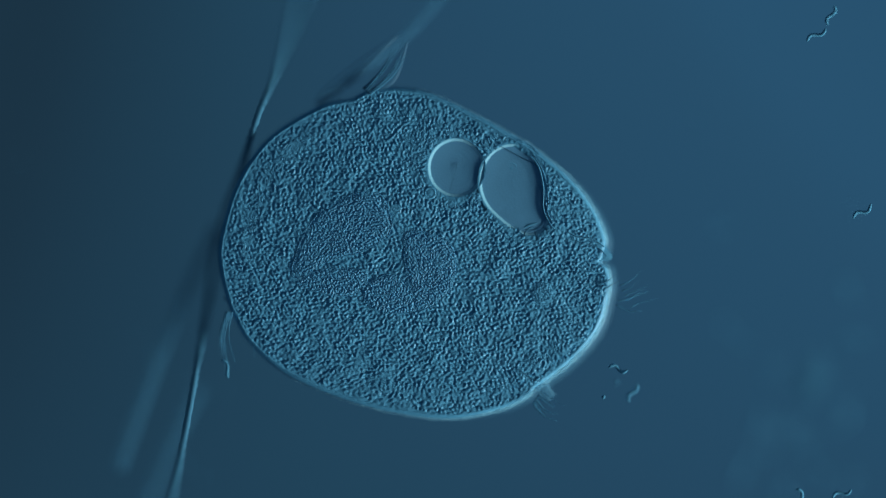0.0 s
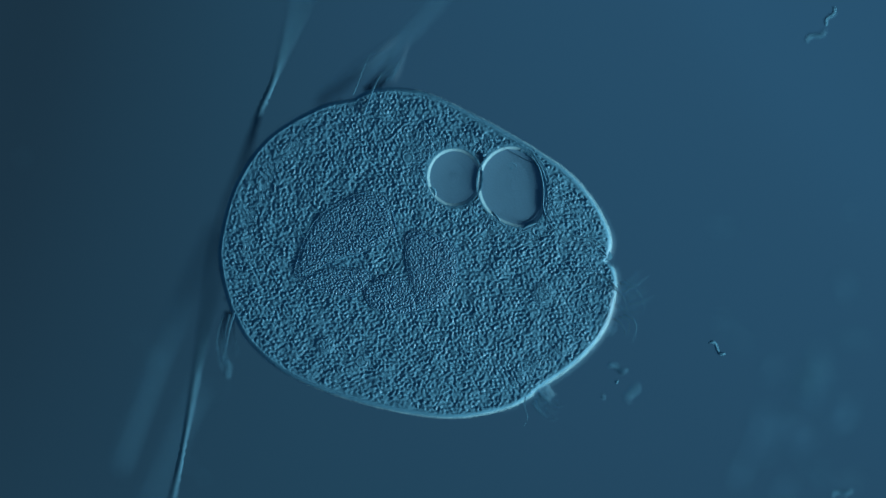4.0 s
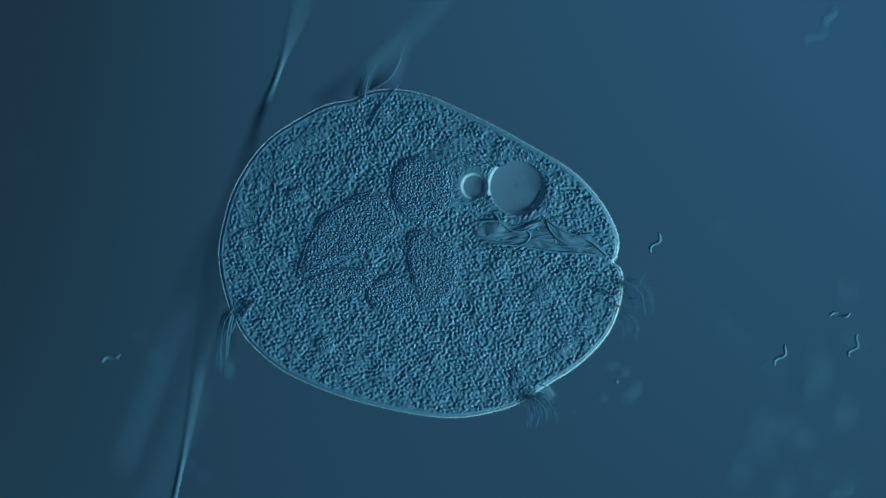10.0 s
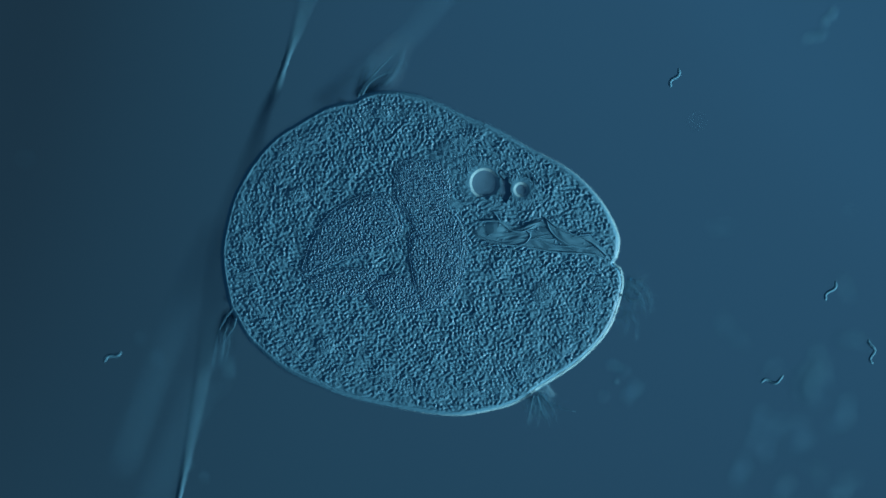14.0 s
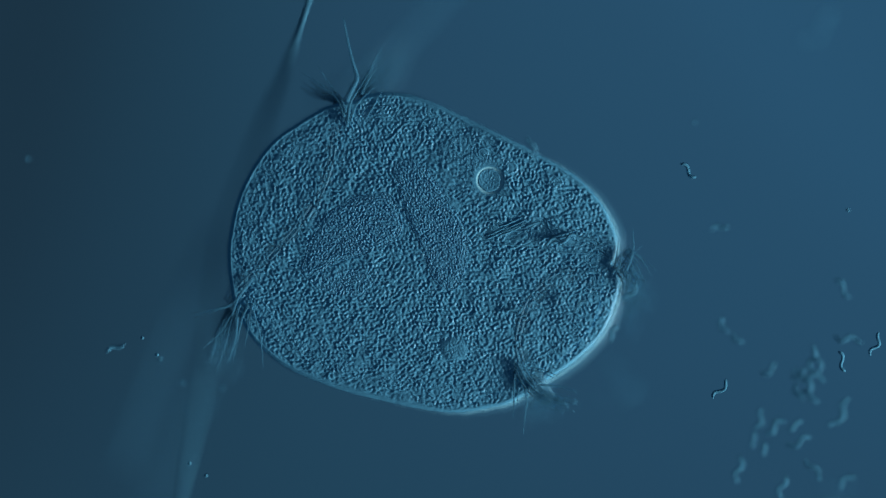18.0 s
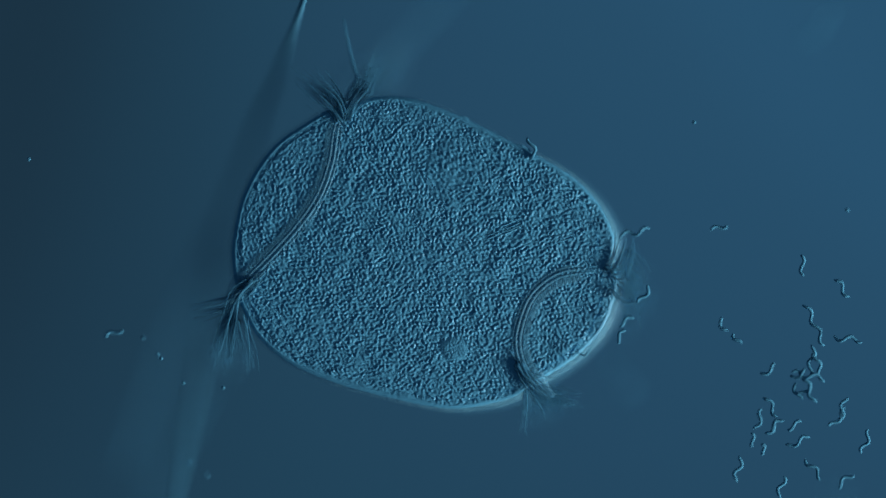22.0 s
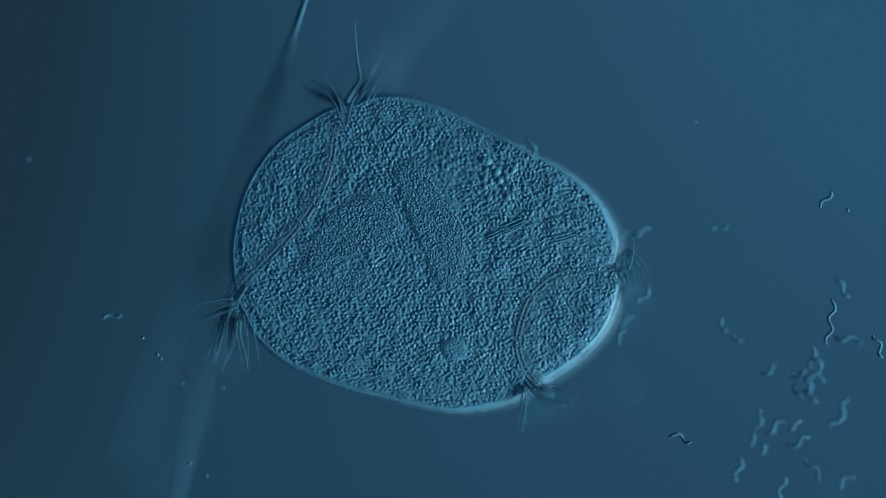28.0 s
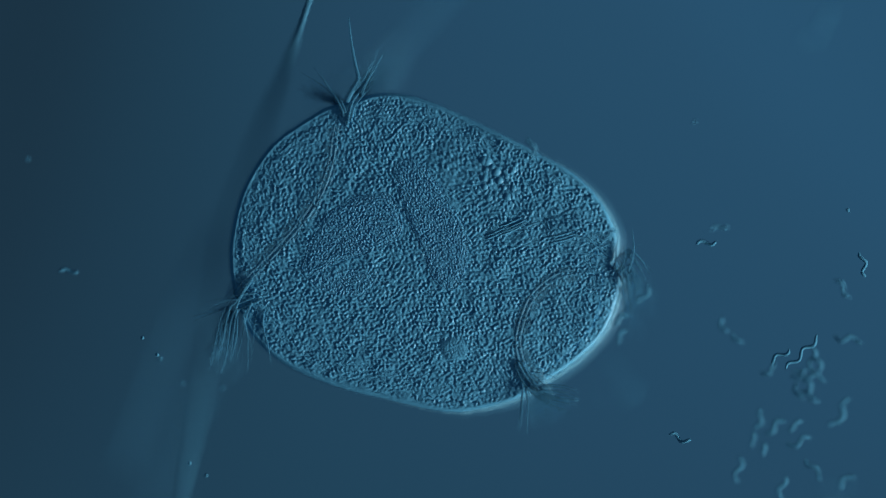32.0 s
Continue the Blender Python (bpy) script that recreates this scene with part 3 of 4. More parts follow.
rnd = random.Random(4)
for guide, count, near, far, low, high in (
        ([(600, 214), (588, 190), (560, 160), (522, 128)], 7, 6, 15, 0.110, 0.121),
        ([(604, 208), (597, 182), (580, 158), (552, 136)], 6, 5, 13, 0.100, 0.117),
        ([(610, 200), (602, 174), (590, 152), (578, 128)], 4, 4, 10, 0.096, 0.112),
        ([(612, 214), (624, 190), (644, 168), (668, 142)], 6, 6, 14, 0.110, 0.121),
        ([(640, 168), (652, 146), (664, 126), (678, 106)], 6, 12, 10, 0.092, 0.106),
        ([(448, 492), (418, 522), (385, 537), (338, 547)], 5, 9, 15, 0.110, 0.120),
        ([(444, 498), (412, 528), (402, 582), (388, 644)], 7, 9, 15, 0.110, 0.120),
        ([(414, 534), (396, 537), (372, 545), (344, 556)], 6, 9, 14, 0.090, 0.102),
        ([(412, 546), (402, 572), (396, 606), (388, 654)], 8, 12, 17, 0.090, 0.102),
        ([(428, 566), (430, 592), (437, 620), (440, 655)], 6, 9, 12, 0.098, 0.119),
        ([(1078, 482), (1092, 462), (1100, 440), (1106, 414)], 5, 4, 14, 0.109, 0.118),
        ([(1080, 484), (1098, 486), (1112, 476), (1124, 452)], 5, 6, 10, 0.109, 0.118),
        ([(1082, 500), (1105, 520), (1128, 520), (1150, 500)], 3, 6, 12, 0.112, 0.120),
        ([(1086, 506), (1104, 526), (1116, 550), (1122, 582)], 4, 6, 14, 0.110, 0.119),
        ([(1101, 448), (1113, 458), (1126, 474), (1138, 494)], 8, 10, 22, 0.082, 0.095),
        ([(1103, 480), (1110, 494), (1115, 512), (1116, 536)], 7, 9, 14, 0.082, 0.095),
        ([(1100, 478), (1105, 458), (1108, 436), (1109, 410)], 3, 6, 12, 0.085, 0.096),
        ([(1095, 484), (1106, 468), (1117, 452), (1129, 438)], 4, 10, 14, 0.085, 0.096),
        ([(1097, 492), (1110, 482), (1123, 478), (1138, 482)], 4, 10, 13, 0.085, 0.096),
        ([(938, 682), (952, 694), (978, 706), (1022, 718)], 7, 7, 12, 0.086, 0.098),
        ([(918, 640), (933, 670), (968, 699), (1022, 712)], 6, 6, 13, 0.110, 0.120),
        ([(930, 684), (931, 706), (931, 734), (928, 764)], 3, 3, 8, 0.096, 0.115),
        ([(954, 690), (976, 690), (1000, 694), (1022, 704)], 5, 7, 9, 0.090, 0.104),
        ([(1106, 524), (1118, 518), (1132, 511), (1148, 502)], 9, 22, 30, -0.036, -0.020),
        ([(648, 162), (672, 142), (694, 118), (712, 84)], 9, 8, 13, -0.036, -0.020),
        ([(406, 552), (398, 580), (396, 610), (404, 650)], 9, 8, 16, -0.036, -0.020),
        ([(950, 702), (962, 713), (974, 722), (990, 728)], 7, 12, 14, -0.036, -0.020),
        ([(408, 548), (396, 575), (386, 600), (370, 648)], 7, 7, 10, 0.064, 0.080),
        ([(1106, 476), (1116, 490), (1124, 512), (1125, 545)], 5, 9, 14, 0.064, 0.080),
        ([(1106, 506), (1112, 527), (1114, 548), (1108, 574)], 3, 8, 10, 0.064, 0.080),
        ([(952, 696), (966, 703), (980, 712), (1000, 724)], 6, 8, 10, 0.064, 0.080),
        ([(606, 186), (586, 172), (564, 164), (540, 150)], 6, 6, 14, 0.064, 0.080),
        ([(634, 170), (644, 152), (654, 140), (668, 130)], 5, 7, 8, 0.064, 0.080),
        ([(636, 172), (642, 148), (650, 124), (662, 104)], 8, 12, 12, -0.006, 0.018),
        ([(404, 556), (396, 585), (392, 615), (388, 650)], 9, 9, 14, -0.006, 0.018),
        ([(1100, 500), (1120, 512), (1134, 530), (1140, 556)], 9, 14, 12, -0.006, 0.018),
        ([(1096, 560), (1110, 566), (1118, 580), (1116, 602)], 5, 9, 9, -0.006, 0.018),
        ([(948, 700), (962, 712), (972, 728), (976, 748)], 7, 9, 14, -0.006, 0.018),
        ([(938, 702), (938, 718), (944, 736), (940, 752)], 5, 8, 10, -0.006, 0.018)):
    g = np.array(guide, float)
    across = np.array([-(g[3] - g[0])[1], (g[3] - g[0])[0]]) / np.linalg.norm(g[3] - g[0])
    count = round(count * 1.6) if 0.06 < low < 0.07 else count
    near = max(near, 13) if g[0][0] > 1070 else near
    for k in range(count):
        w = (2 * (k + rnd.uniform(-0.35, 0.35)) / max(1, count - 1) - 1)
        reach, bow = rnd.uniform(0.7, 1.12), rnd.uniform(-4, 4)
        pts = []
        for i, u in enumerate((0, 0.33, 0.66, 1)):
            p = g[0] + (g[i] - g[0]) * reach + across * (w * (near + (far - near) * u) + bow * math.sin(math.pi * u))
            pts.append(tuple(p))
        hair(pts, rnd.uniform(low, high), rnd.choice((0.0012, 0.0015, 0.0019, 0.0026)))
hair([(612, 180), (624, 158), (634, 140), (629, 116), (622, 76), (617, 32)], 0.095, 0.0062)

BOLD = (([(915, 640), (930, 670), (956, 698), (1004, 716)], (0.074, 0.094, 0.116), 0.0030), ([(922, 640), (940, 672), (968, 700), (1020, 714)], (0.075, 0.093, 0.117), 0.0024),
        ([(910, 645), (924, 678), (946, 704), (978, 722)], (0.092, 0.115), 0.0026), ([(930, 688), (932, 712), (929, 740), (926, 768)], (0.094, 0.114), 0.0022), ([(938, 690), (952, 712), (962, 728), (966, 744)], (0.114,), 0.0020),
        ([(446, 494), (422, 532), (412, 568), (404, 612), (390, 660)], (0.094, 0.117), 0.0030), ([(436, 506), (414, 536), (384, 548), (338, 556)], (0.095, 0.116), 0.0024), ([(430, 556), (440, 600), (443, 656)], (0.096, 0.117), 0.0024),
        ([(420, 560), (416, 600), (404, 640)], (0.095, 0.075), 0.0030), ([(410, 556), (392, 590), (362, 622)], (0.094, 0.116), 0.0022), ([(418, 548), (404, 572), (386, 612), (374, 640)], (0.074,), 0.0032), ([(412, 540), (388, 548), (352, 560)], (0.075,), 0.0022),
        ([(614, 222), (620, 184), (634, 160), (654, 128), (674, 88)], (0.075, 0.094), 0.0032), ([(620, 216), (628, 190), (642, 172), (660, 154)], (0.093, 0.117), 0.0026), ([(608, 206), (596, 178), (566, 152), (530, 132)], (0.094, 0.118), 0.0024),
        ([(612, 200), (602, 176), (580, 152), (556, 120)], (0.095, 0.117), 0.0022), ([(606, 216), (590, 196), (560, 176), (528, 142)], (0.117,), 0.0024),
        ([(652, 162), (685, 141), (703, 115), (714, 80)], (0.005,), 0.0036), ([(632, 172), (646, 146), (668, 118), (692, 90)], (0.021,), 0.0032), ([(640, 168), (654, 146), (676, 132), (694, 126)], (0.022,), 0.0026),
        ([(412, 546), (400, 562), (388, 586)], (0.008, 0.02), 0.0036), ([(418, 562), (412, 580), (398, 600)], (0.009, 0.021), 0.0026),
        ([(944, 700), (940, 722), (936, 750)], (0.008, 0.021), 0.0024), ([(950, 700), (958, 722), (970, 742)], (0.008, 0.021), 0.0024), ([(956, 696), (978, 716), (1020, 726)], (0.010, 0.021), 0.0020),
        ([(1096, 500), (1122, 506), (1146, 486)], (-0.02, 0.006), 0.0022), ([(1094, 520), (1120, 530), (1148, 524)], (0.004, 0.02), 0.0022), ([(1090, 540), (1112, 552), (1134, 552)], (-0.024, 0.012), 0.0020))
for points, heights, thick in BOLD:
    for z in heights:
        hair(points, z, thick)


def blade(points, wide, label):
    """A pale, flat sheaf of clumped cilia, broad in its middle."""
    n = 40
    q = world_line(points, n)
    t = np.gradient(q, axis=0)
    t /= np.linalg.norm(t, axis=1)[:, None]
    side = np.cross(t, (0, 0, 1.0))
    verts, across = [], np.linspace(-1, 1, 9)
    for k in range(n):
        u = k / (n - 1)
        for b in across:
            verts.append(q[k] + side[k] * b * wide * (0.25 + math.sin(math.pi * u ** 0.7)) * 0.5 + np.array([0, 0, 0.004 * (1 - b * b) + 0.0008 * math.sin(9 * b + 6 * u)]))
    faces = [(k * 9 + b, k * 9 + b + 1, k * 9 + b + 10, k * 9 + b + 9) for k in range(n - 1) for b in range(8)]
    return part("cirrus", mesh_of("cirrus", verts, faces, HAZE), cell, label)


blade([(652, 160, -.03), (685, 142, -.032), (705, 112, -.034), (720, 74, -.036)], 0.020, "pale sheaf of clumped cilia")
blade([(560, 172, -.045), (610, 140, -.045), (660, 98, -.045), (702, 62, -.05)], 0.024, "pale sheaf of clumped cilia")

# ---- filaments of algae ----
def filament(points, thick, label, mat=ALGA):
    q = world_line(points, 300)
    c = q.mean(0)
    knots = 1 + 0.13 * sample(FINE, np.linspace(0, 900, len(q)), np.full(len(q), 7.0))
    me = mesh_of("filament", *tube(q - c, thick * knots, 10), mat)
    ob = tagged(new("algal_filament", me), label, "alga")
    ob.location = c
    return ob


long_filament = filament([(555, -50, .15), (537, 0, .110), (519, 50, .075), (500, 100, .035), (481, 150, 0), (456, 205, -.03), (425, 300, -.08), (385, 420, -.12), (365, 540, -.10),
          (348, 645, -.05), (333, 735, -.03), (318, 820, -.005), (307, 880, .02), (298, 940, .05)], 0.0058, "long thin blue filament passing under the cell")
filament([(205, 832, -.125), (260, 680, -.125), (320, 530, -.125), (380, 400, -.13)], 0.008, "pale blurred filament deep in the water", DEEP)
filament([(245, 920, -.14), (295, 800, -.14), (345, 690, -.15)], 0.008, "pale blurred filament deep in the water", DEEP)
filament([(800, -40, -.11), (740, 35, -.10), (690, 85, -.08), (620, 140, -.07), (560, 185, -.07)], 0.0075, "pale blurred filament deep in the water", DEEP)

LONG_REST = long_filament.location.copy()

# ---- bacteria on the cover glass ----
def germ(x, y, length, angle, z, waves=1.0, wide=5.0, thick=0.0030, phase=0.0):
    s = np.linspace(0, 1, 22)
    u = (s - 0.5) * length / 1000
    w = wide / 1000 * np.sin(2 * math.pi * waves * s + phase)
    r = thick * np.clip(np.sin(math.pi * (0.06 + 0.88 * s)) * 2.2, 0.2, 1)
    me = mesh_of("bacterium", *tube(np.column_stack([u, w, 0.0012 * np.cos(2 * math.pi * waves * s + phase)]), r, 8), GERM)
    ob = tagged(new("bacterium", me), "tiny wavy blue bacterium drifting in the water", "bacterium", "bacteria in the water")
    p = spot(x, y, z)
    ob.matrix_world = pose(p.x, p.y, z, 0, 0, angle)
    return ob


STUCK = 0.119
NEAR_GERMS = []
for x, y, length, angle in ((1272, 403, 30, 25), (1278, 575, 26, -60), (1303, 600, 22, -65), (1490, 510, 40, -55), (1500, 600, 50, -5), 
                            (1435, 640, 58, 80), (1447, 645, 44, -75), (1360, 655, 32, 30), (1413, 663, 30, 20), (1432, 690, 50, -70), (1410, 693, 32, -70), (1425, 690, 34, 50),
                            (1490, 725, 46, 75), (1483, 740, 44, 50), (1343, 742, 38, 70), (1367, 757, 34, 45), (1372, 752, 34, 40), (1405, 753, 28, 20), (1412, 782, 44, 25),
                            (1331, 778, 24, -70), (1350, 795, 18, -60), (1306, 830, 46, 75), (1440, 830, 46, -50), (1382, 862, 40, 75), (1494, 850, 36, 40), (1430, 665, 60, -10),
                            (942, 262, 40, -75), (1122, 412, 56, 12), (1108, 568, 30, 25), (1098, 595, 28, 50), (1140, 522, 36, 60)):
    ob = germ(x, y, length, angle, STUCK + random.uniform(-.004, .004), waves=max(0.8, length / 34), phase=random.uniform(0, 6))
    if x < 1200:
        NEAR_GERMS.append((ob, ob.location.copy()))
ob = germ(1030, 626, 34, 18, 0.1235, 1.2, thick=0.0018)
NEAR_GERMS.append((ob, ob.location.copy()))
germ(1445, 62, 40, 35, -0.034, 1.0)
germ(1470, 28, 36, 72, -0.022, 1.0)
germ(1490, 874, 36, 25, -0.034, 1.0)
germ(1094, 653, 34, -8, -0.034, 1.0)
germ(1120, 696, 34, 70, -0.05, 1.0)
germ(400, 652, 34, -62, -0.038, 0.8)


def settled(z, sharp, above):
    """Where a cilium lies while the cell's face is at a level: those that belong to a higher face hang below it."""
    return z if z < sharp + above else max(sharp + above - 3 * (z - sharp - above), sharp - 0.05)


def tucked(place, sharp, above=0.006):
    """The place of a cilium or germ: drawn in under the cell as long as it hangs below the face in view."""
    z = settled(place.z, sharp, above)
    aim = Vector((-0.036 - place.x, -0.009 - place.y, 0)).normalized() * 0.14 * min(1.0, (place.z - z) / 0.03)
    return place.x + aim.x, place.y + aim.y, z


def level(t):
    """The height of the sharp layer at t seconds."""
    rows = np.array(FOCUS)
    return float(np.interp(t, rows[:, 0], rows[:, 1]))


# swimmers: length, then (seconds, x, y, heading)
SWIMMERS = [(germ(0, 0, size, 0, 0, waves), rows) for size, waves, rows in (
    (40, 1.1, [(0, 1527, 375, 35), (1, 1396, 443, 30), (2, 1245, 507, 22), (3, 1174, 540, 25), (4.2, 1050, 590, 20), (6, 960, 600, 20), (32, 900, 600, 20)]),
    (38, 1.1, [(0, 1720, 60, 35), (4, 1600, 180, 35), (6, 1385, 330, 32), (7, 1207, 437, 35), (8, 1179, 455, 50), (9, 1096, 450, 58), (10, 1160, 430, 65), (12, 1163, 605, 20), (13, 1080, 560, 30), (14, 1000, 560, 30), (32, 960, 560, 30)]),
    (36, 1.0, [(0, 1420, 880, -50), (2, 1390, 760, -40), (3, 1338, 688, -30), (4.4, 1250, 500, -40), (5.3, 1240, -60, -60), (12, 1188, -60, -70), (13, 1186, 85, -80), (14, 1194, 138, 70), (17, 1148, 233, -35),
                (18, 1218, 302, -40), (19, 1278, 400, -45), (20, 1330, 300, 10), (21, 1480, 220, 40), (22, 1660, 240, 70), (23, 1640, 330, 70), (24, 1440, 352, 50), (25, 1463, 362, 70), (28, 1462, 353, 60), (29, 1493, 322, 40), (30, 1408, 356, 40),
                (31, 1335, 394, 20), (32, 1250, 430, 10)]),
    (42, 1.2, [(0, 1640, 560, 50), (8, 1595, 545, 55), (9, 1440, 556, 60), (10, 1382, 630, 60), (11, 1340, 686, 60), (12, 1318, 745, 45), (13, 1410, 655, 50), (14, 1367, 674, 12), (17, 1310, 640, 50),
                (18, 1275, 690, 50), (20, 1340, 720, 85), (22, 1365, 720, 120), (24, 1375, 690, 130), (25, 1330, 684, 150), (28, 1205, 775, 160), (29, 1205, 634, 175), (30, 1330, 612, 190), (32, 1380, 630, 215)]),
    (44, 1.4, [(0, 1640, 400, 70), (7, 1600, 480, 70), (9, 1543, 520, 70), (10, 1512, 613, 65), (11, 1518, 598, 60), (12, 1560, 512, 75), (13, 1543, 615, 75), (14, 1543, 622, 95), (17, 1566, 577, 80),
                (18, 1550, 610, 65), (21, 1538, 760, 80), (22, 1532, 782, 70), (24, 1580, 690, 70), (28, 1555, 612, 110), (29, 1525, 582, 118), (30, 1523, 545, 100), (31, 1526, 525, 100), (32, 1528, 468, 100)]),
    (38, 1.0, [(0, 1700, 300, -20), (8, 1640, 430, -20), (9, 1385, 475, -30), (10, 1486, 557, 10), (11, 1452, 380, 80), (12, 1600, 470, 90), (13, 1600, 500, 60), (14, 1470, 515, 65), (17, 1472, 632, 100),
                (18, 1490, 640, 110), (19, 1427, 456, 110), (20, 1440, 570, 110), (21, 1424, 578, 115), (22, 1420, 470, 100), (24, 1560, 580, 65), (26, 1650, 500, 60), (32, 1700, 400, 60)]),
    (82, 2.2, [(0, 1660, 700, 80), (18.5, 1660, 620, 80), (20, 1450, 575, 110), (21, 1450, 580, 100), (22, 1442, 575, 115), (24, 1447, 560, 102), (25, 1459, 603, 98), (28, 1470, 570, 82),
                (29, 1467, 560, 82), (30, 1440, 620, 60), (31, 1455, 590, 62), (32, 1420, 625, 45)]),
    (34, 0.9, [(0, -400, 960, 60), (4.5, -20, 800, 60), (5.2, 95, 715, 75), (6, 120, 688, 110), (7.5, 150, 655, 80), (9, 192, 635, 30), (13, 196, 632, 40), (17, 203, 622, 35), (22, 200, 590, 30), (28, 197, 560, 20), (32, 120, 480, 10)]),
    (40, 1.2, [(0, 1200, 960, -30), (27, 1230, 960, -30), (29, 1180, 830, -30), (31, 1238, 815, -35), (32, 1203, 776, -20)]))]

# ---- loose specks ----
def speck(x, y, z, size=0.0035):
    bm = bmesh.new()
    bmesh.ops.create_icosphere(bm, subdivisions=2, radius=size)
    for vert in bm.verts:
        vert.co *= 1 + 0.25 * noise.noise(vert.co * 300 + Vector((x, y, 0)))
    me = bpy.data.meshes.new("speck")
    bm.to_mesh(me)
    bm.free()
    me.polygons.foreach_set("use_smooth", [True] * len(me.polygons))
    me.materials.append(GERM)
    ob = tagged(new("speck", me), "tiny round speck drifting in the water", "particle", "specks in the water")
    ob.location = spot(x, y, z)
    return ob


for x, y, z in ((335, 820, .085), (364, 842, .08), (1228, 217, .12), (325, 678, .12), (395, 686, .12), (52, 282, .12), (1068, 703, -.03), (1091, 676, 0), (285, 635, .11), (252, 598, .094), (278, 628, .093), (1500, 372, .1)):
    speck(x, y, z)


# ---- what moves ----
def motions():
    def plasm_level(z):
        return min(z, 0.1200)

    walk(plasm, [(t, pose(0, 0, plasm_level(z))) for t, z in FOCUS])
    def margin_walk(ob, mid, bearing, rows, share):
        """rows: seconds, height, tilt (radians outwards) and further out; share: how much of the margin's shift it follows late on."""
        keys = []
        for t, z, tilt, out in rows:
            late = 1 if t < 14 else share
            shift = margin_shift(bearing, t) * late + out
            lean = (margin_shift(bearing + 0.06, t) - margin_shift(bearing - 0.06, t)) * late / 0.12 / math.hypot(mid[0] - HUB[0], mid[1] - HUB[1])
            p = spot(mid[0] + shift * math.cos(bearing), mid[1] - shift * math.sin(bearing), z)
            keys.append((t, Matrix.Translation(p) @ Matrix.Rotation(-lean, 4, "Z") @ Matrix.Rotation(tilt, 4, (-math.sin(bearing), math.cos(bearing), 0))))
        walk(ob, keys)

    # The dip is steepest on the sunward side, to shape in a brighter edge.
    for ob, mid, bearing, lit in RIMS:
        margin_walk(ob, mid, bearing, [(t, 0, tilt * (0.1 + 0.9 * lit) * (1 - 0.8 * math.exp(-((bearing + 0.05) / 0.14) ** 2)), 0) for t, tilt in ((0, .03), (2, .03), (3.5, .02), (5.5, .005), (10, 0), (13, .01), (15, .03), (17, .05), (19, .07), (22, .09), (25, .10), (28, .075), (32, .07))], 1)
    for ob, mid, bearing, lit in SKINS:
        margin_walk(ob, mid, bearing, [(t, z, 0, -4 * (1 - lit) if t > 14 else 0) for t, z in ((0, -.020), (1.5, -.017), (3, -.010), (4.5, -.006), (6, -.002), (9, 0), (13, 0), (15, -.009), (17, -.018), (19, -.026), (22, -.036),
                                                                 (25, -.042), (27, -.032), (28, -.027), (32, -.025))], 0.85)
    for ob, mid, bearing, lit in SKIRTS:
        margin_walk(ob, mid, bearing, [(t, z, 0, out - 10 * (1 - lit)) for t, z, out in ((0, -.030, 0), (2, -.028, 0), (4, -.022, -4), (6, -.02, -18), (13, -.02, -18), (15, -.03, -8), (17, -.034, 0), (19, -.038, 2), (22, -.042, 3),
                                                                                        (25, -.045, 4), (28, -.040, 2), (32, -.038, 2))], 0.9)
    walk(cap, [(t, pose(0, 0, z)) for t, z in ((0, -.02), (17.6, -.02), (18.3, -.003), (18.8, 0), (32, 0))])
    walk(plug, [(t, pose(0, 0, z)) for t, z in ((0, -.02), (14.1, -.02), (14.8, -.003), (15.5, 0), (32, 0))])
    walk(remnant, [(t, pose(0, 0, z)) for t, z in ((0, -.012), (17.2, -.012), (18.3, -.0004), (19, .0002), (20, -.0002), (21, -.0007), (22, -.002), (23.5, -.009), (32, -.009))])
    for ob, when, end in COLLARS:
        walk(ob, [(t, pose(0, 0, z)) for t, z in ((0, -.02), (when, -.02), (when + 0.6, .0001), (end, .0001), (end + 0.5, -.02), (32, -.02))])
    for ob in CREASES[:2]:
        walk(ob, [(t, pose(0, 0, z)) for t, z in ((0, 0), (3, 0), (6, -.0012), (9, -.004), (32, -.006))])
    for ob in CREASES[2:]:
        walk(ob, [(t, pose(0, 0, z)) for t, z in ((0, 0), (4, 0), (6, -.003), (15, -.003), (17, 0), (20, 0), (22, -.004), (26, -.004), (28, -.0003), (32, -.0003))])
    for ob, rows in SWIMMERS:
        lift = random.uniform(-0.009, 0.004) - (0.016 if rows[0][1] < 0 else 0)
        walk(ob, [(t, Matrix.Translation(spot(x, y, level(t) + lift - (0.05 if 420 < x < 1112 else 0))) @ pose(0, 0, 0, 0, 0, turn)) for t, x, y, turn in rows])
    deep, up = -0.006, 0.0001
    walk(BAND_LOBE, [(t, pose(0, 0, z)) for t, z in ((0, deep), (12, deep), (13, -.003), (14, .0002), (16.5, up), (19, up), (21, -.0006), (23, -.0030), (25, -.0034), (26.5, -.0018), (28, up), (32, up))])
    for ob, span in zip(PATCHES, ((0, 14), (3, 14), (16, 32), (5, 15))):
        walk(ob, [(t, pose(0, 0, 0.0006 if span[0] <= t <= span[1] and not 22 < t < 26 else -0.005)) for t in (0, 2, 4, 6, 9, 12, 14, 16, 18, 20, 22, 24, 26, 28, 30, 32)])
    for ob in GIRDLES:
        walk(ob, [(t, pose(0, 0, plasm_level(z) - TOP + float(np.interp(t, (0, 16, 17, 18, 19, 20, 21.5, 23, 25, 26, 27, 28, 32),
                  (-.008, -.008, -.004, -.0008, -.0003, -.0001, .0002, .0009, .0009, .0006, 0, -.0004, -.0004))))) for t, z in FOCUS])
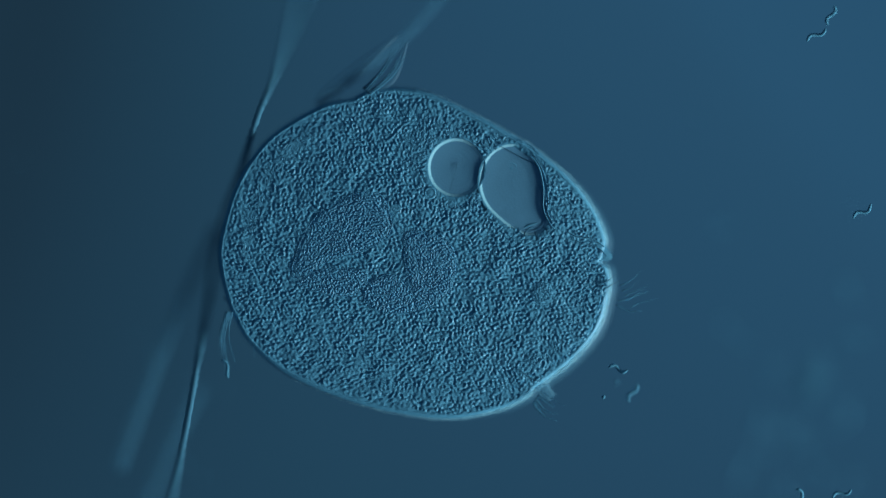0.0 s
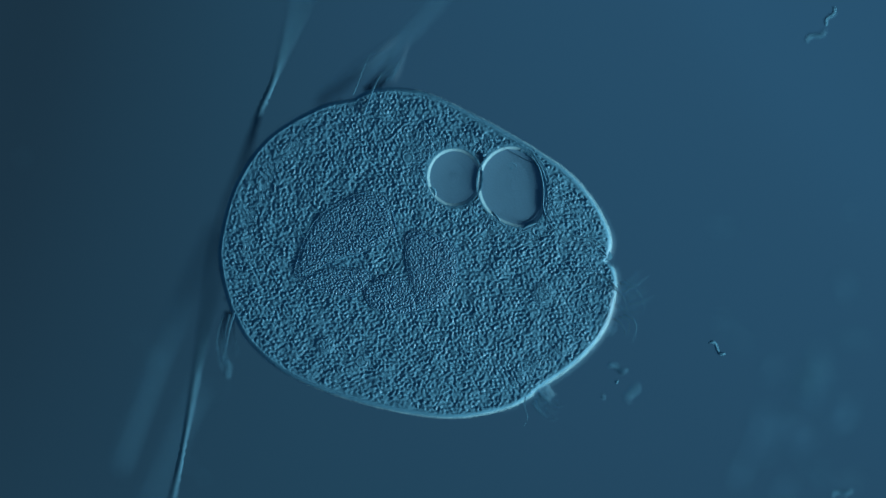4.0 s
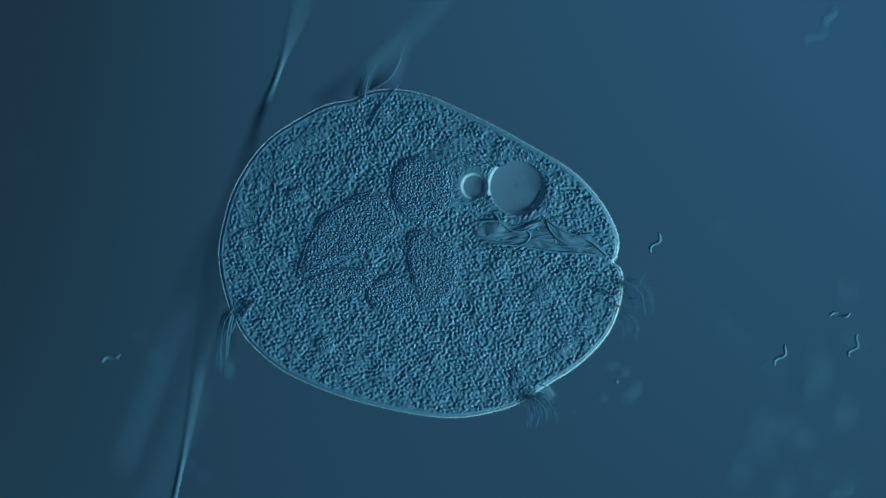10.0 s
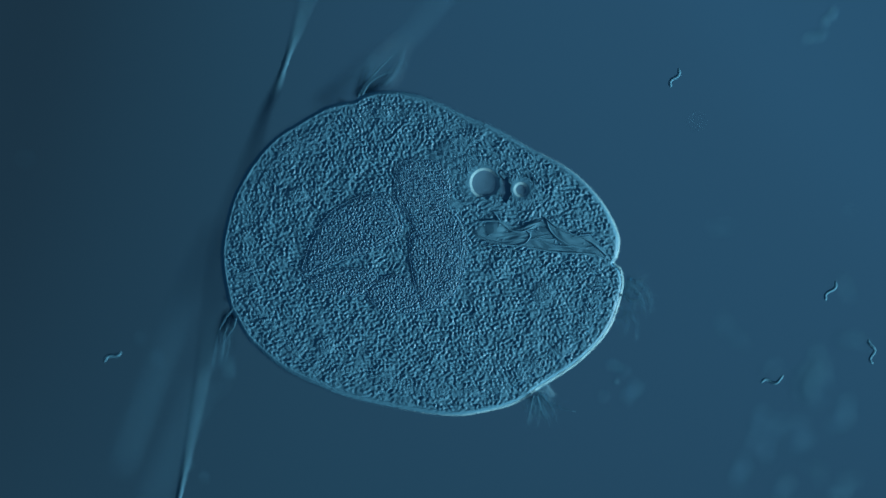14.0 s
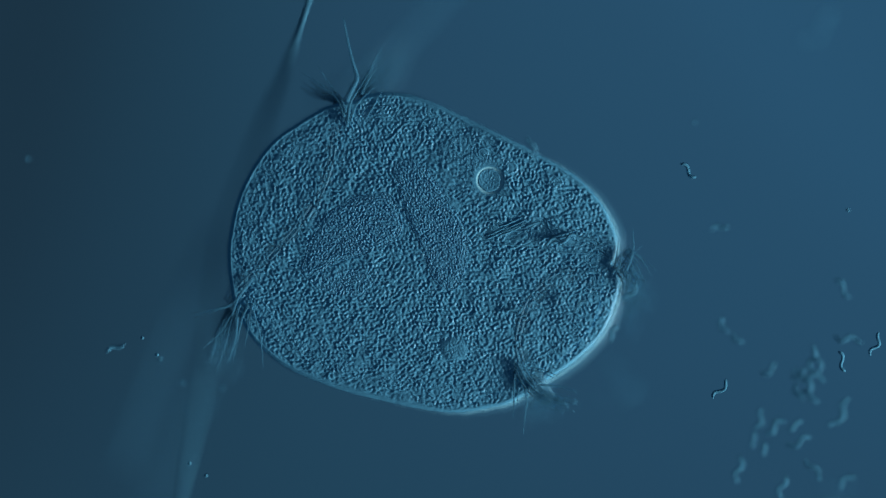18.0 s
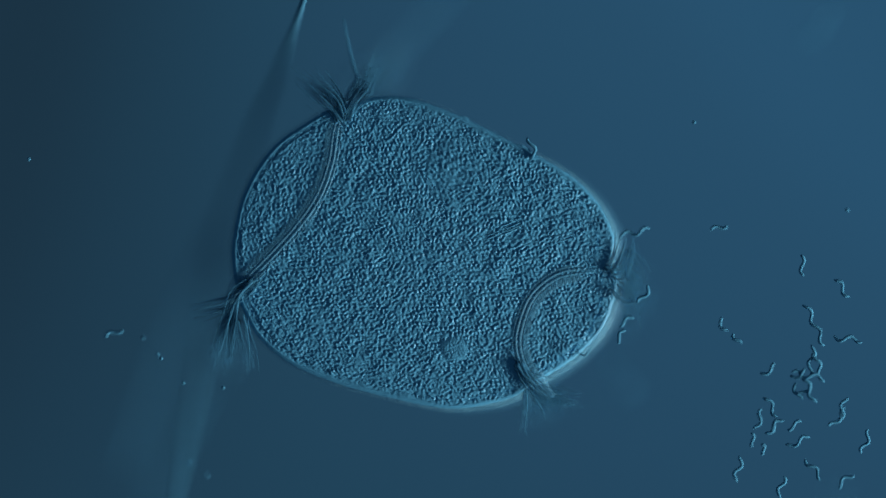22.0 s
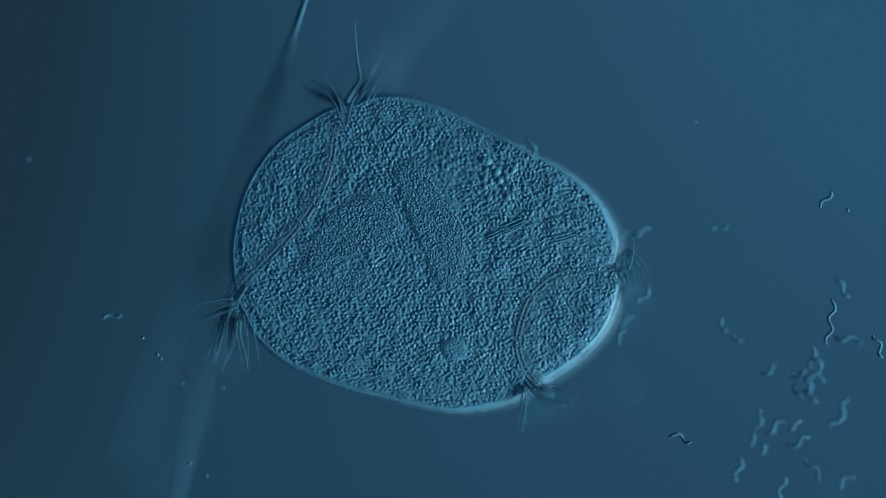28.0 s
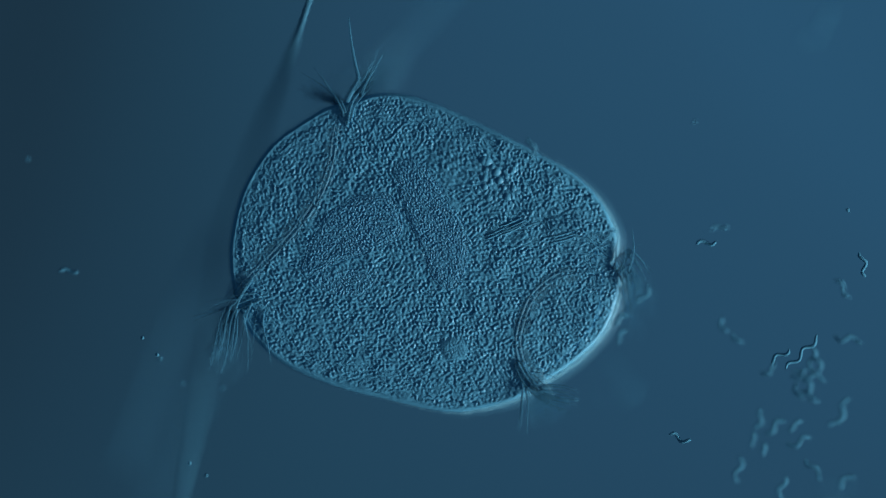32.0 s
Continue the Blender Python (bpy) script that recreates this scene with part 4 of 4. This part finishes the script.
    for ob, place, start, end in VESICLES:
        rows = [(t, z) for t, z in ((start, -.005), (start + 0.8, 0), (end, 0), (end + 1.2, -.005)) if 0 < t < 32]
        rows = [(0, 0 if start < 0 else -.005), *rows, (32, -.005)]
        walk(ob, [(t, Matrix.Translation(place + Vector((0, 0, z)))) for t, z in rows])
    for ob in RODS:
        walk(ob, [(t, pose(0, 0, z)) for t, z in ((0, -.006), (13, -.005), (16, .0002), (20, -.0002), (23, -.0014), (25, -.002), (28, -.0001), (32, 0))])
    for ob, place, size in BUBBLES:
        low, high = -1.6 * size, -0.86 * size
        rise = swell(880, 320)
        walk(ob, [(t, pose(place.x, place.y, z + rise)) for t, z in ((0, low - .004), (21.4, low - .004), (23, high * 1.03), (24, high * 1.03), (25.5, high * 1.05), (27.5, high * 0.95), (30, high * 0.93), (32, high * 0.93))])
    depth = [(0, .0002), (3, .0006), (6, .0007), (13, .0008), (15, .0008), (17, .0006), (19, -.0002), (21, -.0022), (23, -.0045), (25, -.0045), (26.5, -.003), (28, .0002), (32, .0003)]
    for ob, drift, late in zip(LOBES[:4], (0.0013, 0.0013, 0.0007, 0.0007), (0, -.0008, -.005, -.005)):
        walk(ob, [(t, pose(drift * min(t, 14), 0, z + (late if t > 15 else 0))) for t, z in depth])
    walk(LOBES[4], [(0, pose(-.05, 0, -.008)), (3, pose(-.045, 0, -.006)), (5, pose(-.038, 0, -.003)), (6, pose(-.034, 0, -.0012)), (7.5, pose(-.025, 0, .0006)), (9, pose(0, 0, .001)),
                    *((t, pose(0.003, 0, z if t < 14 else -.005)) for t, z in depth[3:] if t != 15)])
    walk(gullet, [(0, pose(0, 0, -.006)), (3, pose(0, 0, -.005)), (5, pose(0, 0, .0006)), (13, pose(0, 0, .0006)), (15, pose(0, 0, .0003)), (16.5, pose(0, 0, -.0006)), (17.5, pose(0, 0, -.0011)), (20, pose(0, 0, -.002)),
                  (23, pose(0, 0, -.005)), (26, pose(0, 0, -.004)), (28, pose(0, 0, -.0016)), (32, pose(0, 0, -.0016))])
    for ob, which, a in WALLS:
        walk(ob, [(t, wall_pose(which, a, t)) for t in (0, 1.5, 3, 4.5, 6, 7.5, 8, 9, 10, 10.5, 11.5, 12, 13, 13.5, 14, 14.5, 15.5, 17, 18, 19, 20, 21, 22, 24, 32)])
    def dry(which, x, y, t):
        cx, cy, rx, ry, tip = vacuole(which, t)
        return ((x - cx) / max(1, rx + 2)) ** 2 + ((y - cy) / max(1, ry + 2)) ** 2 > 1

    for ob, a, (x, y), which in FILLS:
        p = spot(x, y)
        when = next(t for t in np.arange(0, 24, 0.1) if dry(0, x, y, t) and dry(1, x, y, t))
        when = min(when, 14.2 if which else 17)
        rows = [(t, pose(p.x, p.y, z + swell(784 + 1000 * p.x, 441 - 1000 * p.y), 0, 0, math.degrees(a))) for t, z in ((-1, -0.022), (when, -0.022), (when + 0.6, -0.0005), *(((15.5, -0.0005), (17, -0.007), (32, -0.007)) if which else ((18, -0.0005), (19, -0.009), (32, -0.009))))]
        rows[0] = (0, rows[0][1]) if when > 0.05 else rows[0]
        rows = rows if when > 0.05 else [(0, rows[2][1]), *rows[3:]]
        walk(ob, rows)
    for ob, place in NEAR_GERMS:
        turn = math.degrees(ob.rotation_euler.z)
        walk(ob, [(t, pose(*tucked(place, z, 0.027), 0, 0, turn)) for t, z in FOCUS])
    walk(long_filament, [(t, Matrix.Translation(LONG_REST + Vector((dx, 0, 0)))) for t, dx in ((0, 0), (9, .001), (13, .007), (17, .012), (18.5, .009), (20, .001), (24, 0), (28, .003), (30, .005), (32, .011))])
    for ob, place, start, swing in CILIA:
        rows = []
        for k in range(129):
            t = k * 0.25
            rows.append((t, pose(*tucked(place, level(t)), 0, 0, swing * math.sin(start + t * 9.1 + 0.7 * math.sin(t * 2.3 + start)))))
        walk(ob, rows)


motions()
